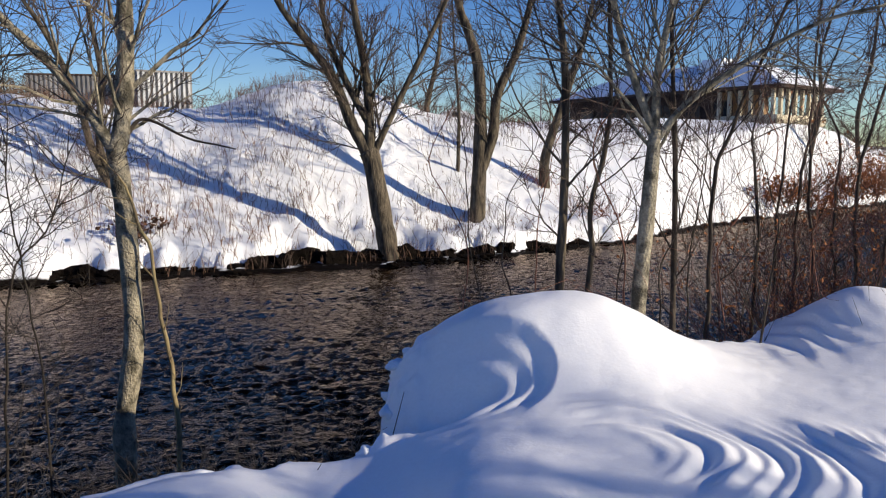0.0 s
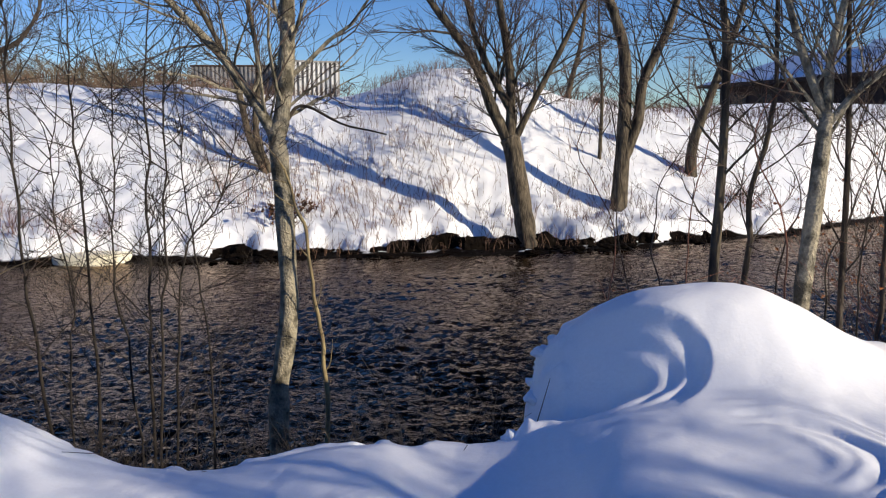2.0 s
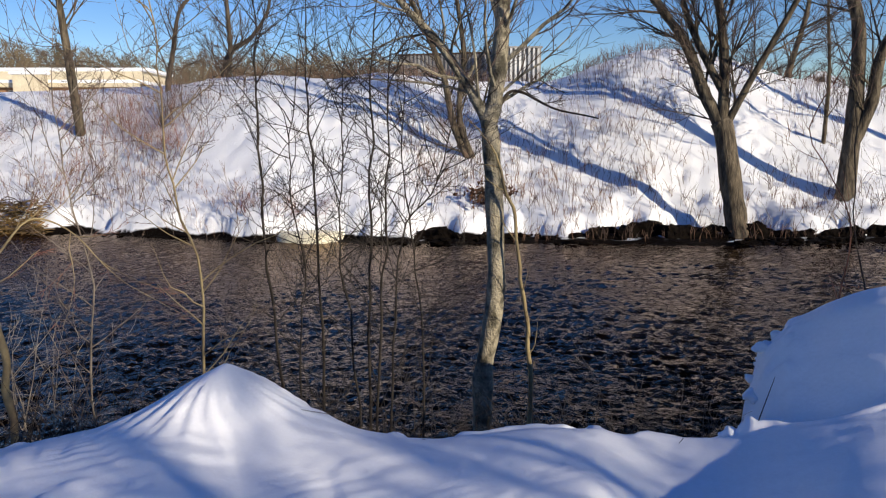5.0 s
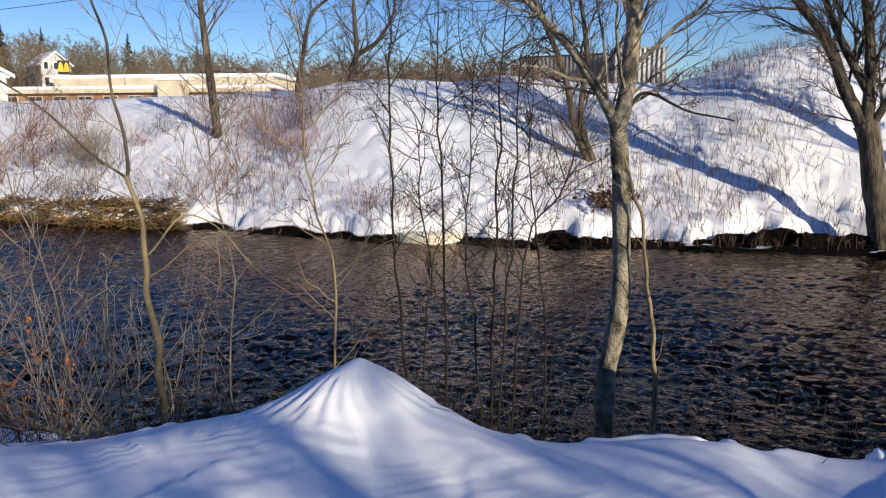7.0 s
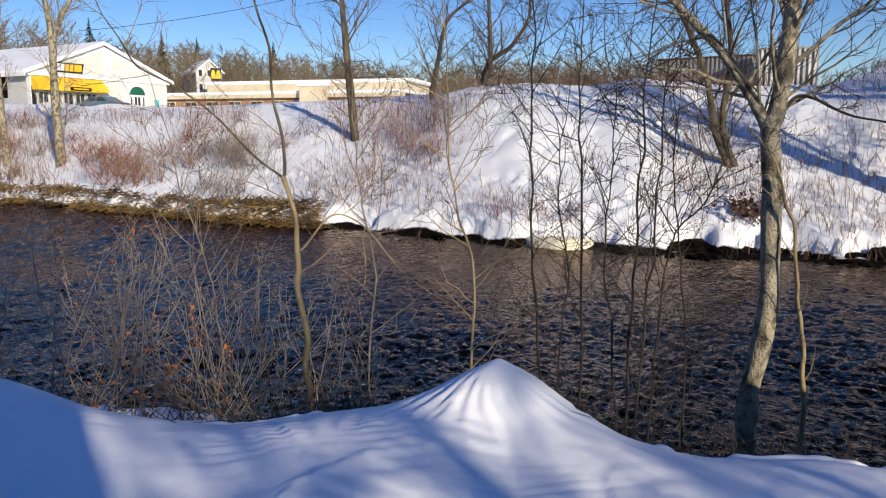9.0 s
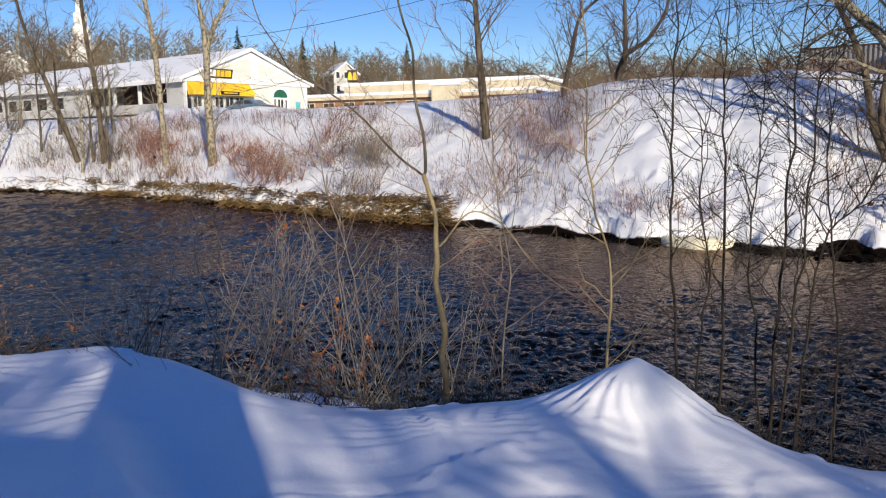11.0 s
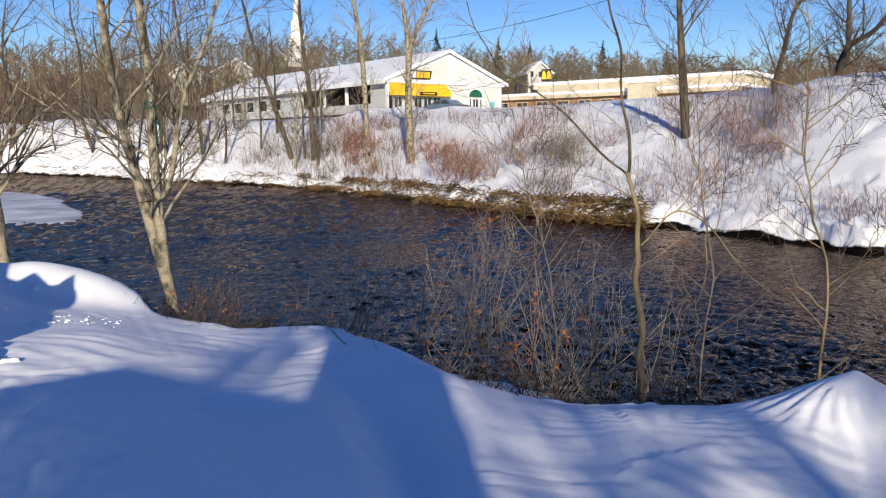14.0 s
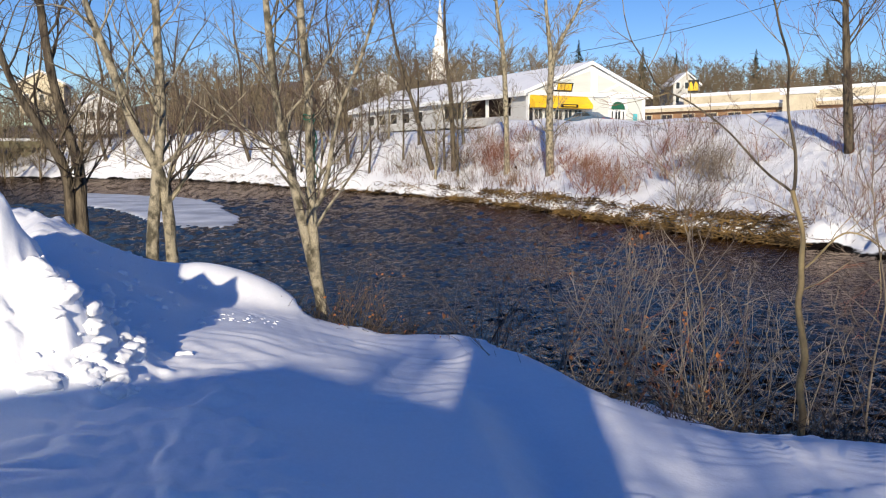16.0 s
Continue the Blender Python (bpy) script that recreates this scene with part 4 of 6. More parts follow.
# ---- poles, wires, a car ----
def wire(a, b, sag, name="overhead_wire", rad=0.02):
    pts_ = [a.lerp(b, k / 24) - Vector((0, 0, sag * 4 * (k / 24) * (1 - k / 24))) for k in range(25)]
    v, f = [], []
    tube(v, f, pts_, [rad] * 25, 4)
    return tagged(new(name, mesh_of(name, v, f, BLACK)), "thin dark overhead wire across the sky", "wire", "overhead wires")


def utility_pole(az, r, top):
    p = at(az, r, 0)
    z = ground_z(p.x, p.y) - 0.5
    ob = hold("utility_pole", (p.x, p.y, z), "weathered wooden utility pole with a crossarm", "pole", "utility poles")
    v, f = [], []
    tube(v, f, [Vector((0, 0, 0)), Vector((0, 0, top - z))], [0.17, 0.11], 8)
    part_of("shaft", mesh_of("shaft", v, f, POLE), ob)
    v, f = [], []
    box(v, f, -1.2, 1.2, -0.06, 0.06, top - z - 0.7, top - z - 0.55)
    part_of("crossarm", mesh_of("crossarm", v, f, POLE), ob, m=pose(0, 0, 0, 0, 0, -az))
    return Vector((p.x, p.y, top - 0.5))


pole_tops = [utility_pole(-60.6, 165, 18.5), utility_pole(-46.9, 130, 11.5), utility_pole(-83, 165, 22.5), utility_pole(9.5, 150, 11.5)]
wire(pole_tops[2], pole_tops[0], 1.2, rad=0.04)
wire(pole_tops[0], pole_tops[1], 1.0, rad=0.04)
wire(at(-68.2, 100, 13.6), at(-52, 100, 19.5), 0.6, rad=0.035)


def lamp_post(az, r, top):
    p = at(az, r, 0)
    z = ground_z(p.x, p.y) - 0.3
    ob = hold("street_lamp", (p.x, p.y, z), "slim dark parking-lot lamp on a tall pole", "street lamp", "street lamps")
    v, f = [], []
    tube(v, f, [Vector((0, 0, 0)), Vector((0, 0, top - z))], [0.09, 0.06], 8)
    part_of("pole", mesh_of("pole", v, f, STEEL_GREY), ob)
    slab("lamp_head", ob, STEEL_GREY, -0.5, 0.5, -0.14, 0.14, top - z + 0.005, top - z + 0.16, bevel=0.03)


lamp_post(-5.5, 60, 9.6)
lamp_post(7.2, 75, 9.3)
lamp_post(-55.8, 110, 9.8)


def sign_board():
    p = at(-59.45, 150, 0)
    z = ground_z(p.x, p.y)
    ob = hold("roadside_sign", Matrix.Translation((p.x, p.y, z)) @ pose(0, 0, 0, 0, 0, 59), "yellow roadside restaurant sign on a pole", "sign")
    slab("post", ob, STEEL_GREY, -0.12, 0.12, -0.12, 0.12, -1, 13.6 - z - 1.6)
    slab("panel", ob, BLACK, -0.95, 0.95, -0.2, 0.2, 11.7 - z, 14.0 - z, bevel=0.06)
    for x in (-0.45, 0.45):
        arc = [(x + 0.42 * math.cos(a * math.pi / 8), 12.1 - z + 1.6 * math.sin(a * math.pi / 8)) for a in range(9)]
        prism("emblem", ob, YELLOW, arc, -0.28, -0.21)


sign_board()


def car(place, turn, paint, label):
    ob = hold("car", Matrix.Translation(place) @ pose(0, 0, 0, 0, 0, turn), label, "car")
    L, W = 4.6, 1.78
    side = [(-2.3, 0.32), (-2.3, 0.72), (-2.15, 0.86), (-1.45, 0.93), (-0.75, 1.36), (0.65, 1.40), (1.35, 0.98), (2.1, 0.86), (2.3, 0.62), (2.3, 0.32)]
    body = prism("body", ob, paint, side, -W / 2, W / 2)
    b_ = bmesh.new()
    b_.from_mesh(body.data)
    bmesh.ops.bevel(b_, geom=b_.edges[:], offset=0.07, segments=2, affect="EDGES")
    b_.to_mesh(body.data)
    b_.free()
    for s in (-1, 1):
        y = s * (W / 2 + 0.006)
        prism("side_window", ob, GLASS, [(-1.15, 0.97), (-0.68, 1.29), (-0.1, 1.31), (-0.1, 0.98)], min(y, y - s * 0.03), max(y, y - s * 0.03))
        prism("side_window", ob, GLASS, [(0.0, 0.98), (0.0, 1.31), (0.58, 1.32), (1.05, 1.0)], min(y, y - s * 0.03), max(y, y - s * 0.03))
        for x in (-1.4, 1.4):
            ring = [(x + 0.33 * math.cos(a * math.pi / 10), 0.33 + 0.33 * math.sin(a * math.pi / 10)) for a in range(20)]
            w_ = prism("wheel", ob, RUBBER, ring, s * W / 2 - 0.11, s * W / 2 + 0.03)
            hub = [(x + 0.2 * math.cos(a * math.pi / 10), 0.33 + 0.2 * math.sin(a * math.pi / 10)) for a in range(20)]
            prism("rim", w_, STEEL, hub, min(s * (W / 2 + 0.035), s * (W / 2 + 0.05)), max(s * (W / 2 + 0.035), s * (W / 2 + 0.05)))
        slab("headlight", ob, WHITE, -2.33, -2.27, s * 0.62 - 0.16, s * 0.62 + 0.16, 0.6, 0.74)
        slab("tail_light", ob, RED, 2.27, 2.33, s * 0.66 - 0.14, s * 0.66 + 0.14, 0.64, 0.78)
    return ob


car(at(-67.0, 75.5, ground_z(at(-67.0, 75.5, 0).x, at(-67.0, 75.5, 0).y)), 30, BLUE_CAR, "blue-grey saloon car parked before the shop")


def bridge():
    m, w = frame_at(-114, 122, 0, -102.6, 128)
    ob = hold("road_bridge", m, "low olive-grey road bridge with snow on its deck", "bridge")
    olive = mat("olive_concrete", (0.20, 0.19, 0.11), 0.9, (0.13, 0.12, 0.08), 0.3, 5, 0.2)
    slab("deck", ob, olive, 0, w, 0, 7, 2.1, 3.0)
    slab("snow_cover", ob, SNOW_ROOF, -0.2, w + 0.2, -0.1, 7.1, 3.005, 3.4, bevel=0.1)
    # near-black end wall; shade under the deck is put into its colour
    slab("shaded_abutment", ob, DARK, w - 5, w, 0.3, 6.7, -2.5, 2.095)
    for k in range(3):
        slab("pier", ob, olive, w * k / 3 + 1, w * k / 3 + 2, 0.4, 6.6, -2.9, 2.095)
    return ob


bridge()

# ---- trees of the near bank ----
def pts(r, rows):
    return [at(az, r, z) for az, z in rows]


def rooted(r, rows, sink=0.15):
    p = at(rows[0][0], r, 0)
    return [Vector((p.x, p.y, min(ground_z(p.x, p.y), rows[0][1]) - sink))] + pts(r, rows)


tree("tree", [(rooted(8.5, [(-23.4, -1.5), (-23.32, -1.11), (-22.46, -0.27), (-22.55, 0.63), (-22.8, 1.34), (-23.05, 1.76)]), 0.118, 0.092),
              (pts(8.5, [(-23.03, 1.70), (-22.62, 1.91), (-22.23, 2.36), (-22.03, 3.19), (-22.2, 4.6), (-21.8, 6.2)]), 0.100, 0.060),
              (pts(8.5, [(-23.1, 1.68), (-23.7, 1.85), (-24.83, 2.13), (-26.7, 2.53), (-29.42, 2.95), (-33.0, 3.6)]), 0.068, 0.03),
              (pts(8.5, [(-22.75, 1.80), (-21.69, 2.0), (-20.6, 2.0), (-18.41, 1.83), (-15.17, 1.71)]), 0.025, 0.008, BARK_DARK, 2)],
     "pale grey tree forking low, standing at the river's edge", BARK_PALE, TWIG, 11, bare=0.93, limbs=13, limb=2.2, kids=6, group="near bank trees")
tree("sapling", [(rooted(8.3, [(-19.8, -1.14), (-19.92, -0.62), (-20.63, -0.01), (-21.19, 0.65), (-21.99, 1.06), (-22.44, 1.34)]), 0.03, 0.012)],
     "thin leaning yellow-grey sapling beside the water", BARK_YELLOW, TWIG, 12, bare=0.1, limbs=9, limb=0.5, top=2, kids=3, group="saplings")
tree("tree", [(rooted(6.4, [(-57.38, -0.48), (-57.48, -0.04), (-58.0, 0.34), (-57.7, 0.6), (-57.81, 0.89), (-58.71, 1.29)]), 0.033, 0.018),
              (pts(6.4, [(-58.71, 1.28), (-58.5, 1.6), (-59.1, 2.0), (-59.57, 2.39), (-60.7, 2.76), (-61.5, 3.5)]), 0.014, 0.007, BARK_GREY),
              (pts(6.4, [(-58.71, 1.29), (-61.09, 1.51), (-64.36, 1.88), (-67.04, 2.06), (-68.66, 2.24), (-70.5, 2.7)]), 0.010, 0.004, BARK_GREY),
              (pts(6.4, [(-57.6, 0.7), (-55.6, 0.98), (-53.14, 0.89), (-50.66, 0.55)]), 0.009, 0.004)],
     "crooked slender tree with yellowish lower bark", BARK_YELLOW, TWIG_RED, 13, bare=0.6, limbs=6, limb=0.8, top=3, kids=3, sides=7, group="near bank trees", thin=0.004)
for k, (r, rows, rad, m) in enumerate([
        (7.2, [(-39.03, -0.86), (-39.86, 0.32), (-40.16, 1.28), (-40.06, 2.05), (-40.0, 2.7)], 0.018, BARK_BLACK),
        (7.6, [(-35.89, -0.71), (-36.06, 0.69), (-36.43, 1.8), (-36.6, 2.5)], 0.018, BARK_BLACK),
        (7.0, [(-31.95, -0.75), (-31.16, 0.5), (-30.81, 1.53), (-30.6, 2.3)], 0.016, BARK_BLACK),
        (7.5, [(-32.42, -0.68), (-32.05, 0.7), (-31.89, 1.9), (-31.7, 2.6)], 0.018, BARK_BLACK),
        (6.4, [(-45.03, -0.35), (-44.83, 0.48), (-46.5, 1.19), (-46.72, 1.82), (-46.9, 2.6)], 0.014, BARK_YELLOW),
        (7.2, [(-30.77, -0.82), (-29.81, 0.58), (-27.15, 1.11), (-26.0, 1.7)], 0.014, BARK_BLACK),
        (7.3, [(-33.5, -0.7), (-34.5, 0.5), (-34.2, 1.4), (-33.9, 2.2)], 0.013, BARK_BLACK),
        (7.6, [(-28.3, -0.8), (-28.8, 0.4), (-29.6, 1.3), (-29.4, 2.0)], 0.013, BARK_BLACK),
        (7.4, [(-37.6, -0.8), (-37.2, 0.3), (-38.0, 1.1), (-37.4, 1.9)], 0.012, BARK_BLACK),
        (8.4, [(-62.5, -0.9), (-63.0, 0.1), (-64.5, 0.9), (-65.5, 1.6)], 0.014, TWIG_PALE),
        (7.8, [(-52.0, -0.9), (-51.5, 0.2), (-52.6, 1.1), (-53.0, 2.0)], 0.013, TWIG_PALE)]):
    tree("sapling", [(rooted(r, rows), rad, rad * 0.35)], "thin black-stemmed bare sapling in brush at the river's edge" if m == BARK_BLACK else "thin bare sapling in brush at the river's edge", m, BARK_BLACK if m == BARK_BLACK else TWIG, 30 + k, bare=0.10, limbs=22, limb=1.15, top=3, kids=4, sides=5, thin=0.006, spread=0.9, group="saplings")

tree("tree", [(rooted(12, [(-89.6, -0.97), (-89.93, -0.21), (-90.18, 1.09), (-90.19, 2.6), (-90.61, 3.82), (-90.6, 5.5)]), 0.095, 0.045),
              (pts(12, [(-89.77, -0.57), (-91.21, 0.92), (-92.39, 2.35), (-92.93, 3.8), (-93.5, 5.2)]), 0.08, 0.035),
              (pts(12, [(-89.98, 0.74), (-89.17, 1.08), (-88.03, 2.19), (-86.33, 3.03), (-85, 3.9)]), 0.045, 0.02)],
     "pale two-stemmed tree rising from the snowy bank", BARK_PALE, TWIG, 14, bare=0.38, limbs=22, limb=2.6, group="near bank trees")
tree("tree", [(rooted(16, [(-100.4, -0.51), (-100.0, 0.74), (-99.35, 2.34), (-99.34, 4.42), (-99.2, 6.5)]), 0.14, 0.055),
              (pts(16, [(-99.04, -0.9), (-99.42, 0.95), (-101.02, 2.02), (-102.5, 3.35), (-103.64, 4.33), (-104.6, 6)]), 0.12, 0.045)],
     "pale tree with two trunks on the near bank", BARK_PALE, TWIG, 15, bare=0.3, limbs=22, limb=2.9, group="near bank trees")
tree("tree", [(rooted(22, [(-104.06, -0.13), (-104.03, 1.17), (-105.18, 3.27), (-105.65, 5.29), (-106, 8)]), 0.18, 0.07),
              (pts(22, [(-104.71, -0.2), (-104.87, 1.17), (-106.46, 2.43), (-107.82, 3.63), (-109, 6)]), 0.15, 0.05)],
     "grey many-stemmed tree further along the near bank", BARK_GREY, TWIG, 16, bare=0.25, limbs=20, limb=3.2, group="near bank trees")

tree("tree", [(rooted(7.2, [(14.55, 0.16), (14.88, 0.8), (15.14, 1.32), (15.39, 1.88)]), 0.080, 0.062),
              (pts(7.2, [(15.4, 1.85), (15.44, 2.43), (16.24, 3.01), (16.8, 4.2)]), 0.040, 0.02),
              (pts(7.2, [(15.32, 1.85), (13.7, 2.38), (12.19, 3.03), (11.2, 4.0)]), 0.040, 0.02),
              (pts(7.2, [(15.42, 1.78), (17.63, 2.12), (21.57, 2.47), (25.62, 2.74), (29.38, 2.84)]), 0.036, 0.012)],
     "pale grey tree with long spreading limbs behind the drift", BARK_PALE, TWIG, 17, bare=0.85, limbs=18, limb=2.0, kids=6, group="near bank trees")
for k, (r, rows, rad, m) in enumerate([
        (7.6, [(8.8, 0.28), (9.04, 1.51), (8.9, 2.49), (8.41, 3.12), (8.2, 4.4)], 0.055, BARK_GREY),
        (7.8, [(11.09, 0.31), (11.14, 1.23), (12.2, 2.07), (11.99, 3.15), (12, 4)], 0.033, BARK_GREY),
        (7.6, [(17.06, -0.01), (16.85, 1.52), (16.38, 2.57), (16, 3.6)], 0.036, BARK_DARK),
        (7.8, [(19.42, -0.09), (19.56, 1.35), (20.33, 1.89), (23.85, 3.05), (25, 3.7)], 0.026, BARK_DARK)]):
    tree("tree", [(rooted(r, rows), rad, rad * 0.45)], "slender dark-barked tree behind the snowdrift", m, TWIG, 50 + k, bare=0.25, limbs=17, limb=1.7, top=3, kids=5, sides=7, group="near bank trees")
rr = random.Random(15)
for k in range(9):
    az, r, h = 22.5 + 1.25 * k, 9.0 + rr.uniform(0, 2.2), rr.uniform(2.8, 4.6)
    b = 0.0
    rows = [(az, b), (az + rr.gauss(0, 0.4), b + h * 0.3), (az + rr.gauss(0, 1.0), b + h * 0.65), (az + rr.gauss(0, 1.8), b + h)]
    tree("sapling", [(rooted(r, rows), rr.uniform(0.018, 0.035), 0.008)], "dark bare sapling in the thicket beside the drift", BARK_DARK, TWIG_RED if k % 2 else TWIG, 90 + k, bare=0.08, limbs=16, limb=1.3, top=3, kids=4, sides=5, thin=0.005, group="saplings")
rr = random.Random(5)
for k, az in enumerate((1.5, 3.0, 5.2, 7.0, 10.2, 13.0, 13.8, 16.2, 18.2, 20.6, 21.8, 23.0)):
    r = 7.3 + rr.random() * 0.9
    h = rr.uniform(1.3, 2.6)
    b = 0.0
    rows = [(az, b), (az + rr.gauss(0, 0.5), b + h * 0.35), (az + rr.gauss(0, 1.1), b + h * 0.7), (az + rr.gauss(0, 1.8), b + h)]
    tree("sapling", [(rooted(r, rows), rr.uniform(0.008, 0.016), 0.004)], "thin bare sapling behind the snowdrift", TWIG_RED if k % 3 == 0 else BARK_DARK, TWIG, 70 + k, bare=0.1, limbs=9, limb=0.7, top=2, kids=3, sides=5, thin=0.003, group="saplings")

# brush along the near bank
def brush(az, r, label, material, seed, **kw):
    p = at(az, r, 0)
    p.z = ground_z(p.x, p.y)
    return shrub("shrub", p, label, material, seed, group="bank brush", **kw)


for k, (az, r, n, h, m, lv) in enumerate([(-65, 7.4, 14, 1.5, TWIG_PALE, 0), (-63, 7.2, 16, 1.7, TWIG_PALE, 0), (-60, 7.4, 15, 1.6, TWIG, 0), (-55.5, 7.2, 15, 1.5, TWIG_PALE, 0), (-53, 7.5, 13, 1.4, TWIG, 0), (-49, 7.0, 10, 1.3, TWIG, 0), (-46.5, 7.2, 7, 1.2, TWIG, 0), (-42.5, 7.3, 8, 1.1, TWIG, 0),
                                         (-36, 7.6, 7, 1.0, BARK_BLACK, 0), (-33, 7.5, 8, 1.0, BARK_BLACK, 0), (-30, 7.8, 7, 1.0, BARK_BLACK, 0), (-26, 7.8, 6, 0.8, BARK_BLACK, 0), (-19, 8.0, 5, 0.7, TWIG_PALE, 0),
                                         (-70.5, 7.6, 12, 1.4, TWIG_PALE, 0), (-61.5, 6.9, 12, 1.2, TWIG_PALE, 0), (-58.2, 7.3, 14, 1.5, TWIG_PALE, 0), (-56.5, 6.8, 10, 1.1, TWIG, 0), (-54.2, 6.9, 12, 1.3, TWIG_PALE, 0), (-51.2, 7.1, 11, 1.3, TWIG_PALE, 0), (-50, 6.6, 8, 0.9, TWIG, 0), (-74.3, 7.3, 20, 1.9, TWIG_PALE, 60), (-72.5, 7.6, 8, 1.3, TWIG_PALE, 20), (-67.2, 7.0, 9, 0.95, TWIG_RED, 60), (-79, 9.3, 12, 0.9, TWIG, 40), (-88.4, 9.9, 14, 0.75, TWIG, 36), (-86.2, 9.6, 14, 0.6, BARK_DARK, 30), (-83, 10.2, 10, 0.8, TWIG, 22), (-87.5, 10.8, 14, 1.0, BARK_DARK, 26), (-92.5, 12.4, 12, 1.2, TWIG_RED, 40), (-97, 14, 14, 1.3, TWIG, 0), (-101, 17, 14, 1.4, TWIG, 0), (-106, 20, 12, 1.5, TWIG_RED, 30),
                                         (24.0, 8.9, 14, 1.4, TWIG_RED, 50), (26, 9.4, 16, 1.6, TWIG, 70), (28, 9.8, 16, 1.7, TWIG_RED, 110), (30, 10, 16, 1.8, TWIG, 120), (32.5, 10, 14, 1.8, TWIG, 120), (21.5, 8.6, 9, 1.3, TWIG, 10), (25.2, 10.2, 16, 1.7, BARK_DARK, 60), (27, 9.2, 16, 1.6, TWIG_RED, 160), (28.6, 10.6, 18, 2.0, BARK_DARK, 120), (29.6, 9.2, 14, 1.6, TWIG_RED, 220), (31.2, 10.4, 18, 2.1, BARK_DARK, 200)]):
    brush(az, r, "bare twiggy brush with a few dry orange leaves" if lv else "bare twiggy brush at the water's edge", m, 100 + k, stems=round(n * (0.62 if -78 < az < -45 else 1.0 if az < 0 else 1.7)), height=h * (1.3 if -78 < az < -45 else 1.4 if az < 0 else 1.75), fan=0.62, top=2, kids=3 if az < -45 else 4, radius=0.0082 if az < -45 else 0.0078, leaves=lv if az < 0 else lv * 2, wide=0.26, lift=0.12, wander=0.11, leaf_size=0.05)

# ---- trees of the far bank ----
FAR = "far bank trees"
tree("tree", [(rooted(26.3, [(-4.02, -1.9), (-4.42, -0.76), (-5.22, 1.37), (-5.6, 1.8)]), 0.40, 0.30),
              (pts(26.3, [(-5.54, 1.65), (-6.84, 2.79), (-8.02, 4.19), (-9.99, 5.46), (-11.91, 6.69), (-13, 8.5)]), 0.22, 0.07),
              (pts(26.3, [(-5.3, 2.6), (-7.0, 4.0), (-8.4, 5.6), (-9.0, 7.5)]), 0.15, 0.06),
              (pts(26.3, [(-5.42, 1.65), (-5.56, 4.02), (-6.51, 6.77), (-6.6, 9)]), 0.19, 0.07),
              (pts(26.3, [(-5.33, 1.65), (-5.0, 1.85), (-3.51, 3.27), (-1.62, 4.96), (0.25, 6.81), (1.5, 8.5)]), 0.14, 0.055)],
     "large dark many-limbed tree leaning over the far bank", BARK_GREY, TWIG, 200, bare=0.95, limbs=22, limb=3.2, kids=7, lift=0.1, spread=0.55, group=FAR, thin=0.018)
tree("tree", [(rooted(29.5, [(2.59, -0.3), (2.77, 2.19), (2.66, 4.73), (1.9, 6.19), (1.07, 7.43), (0.6, 9.5)]), 0.34, 0.10),
              (pts(29.5, [(2.78, 1.12), (3.69, 2.4), (4.0, 3.89), (5.41, 5.56), (6.39, 7.4), (7, 9.5)]), 0.24, 0.09)],
     "large dark tree with two upright trunks on the snowy slope", BARK_GREY, TWIG, 201, bare=0.5, limbs=20, limb=3.4, kids=7, group=FAR, thin=0.018)
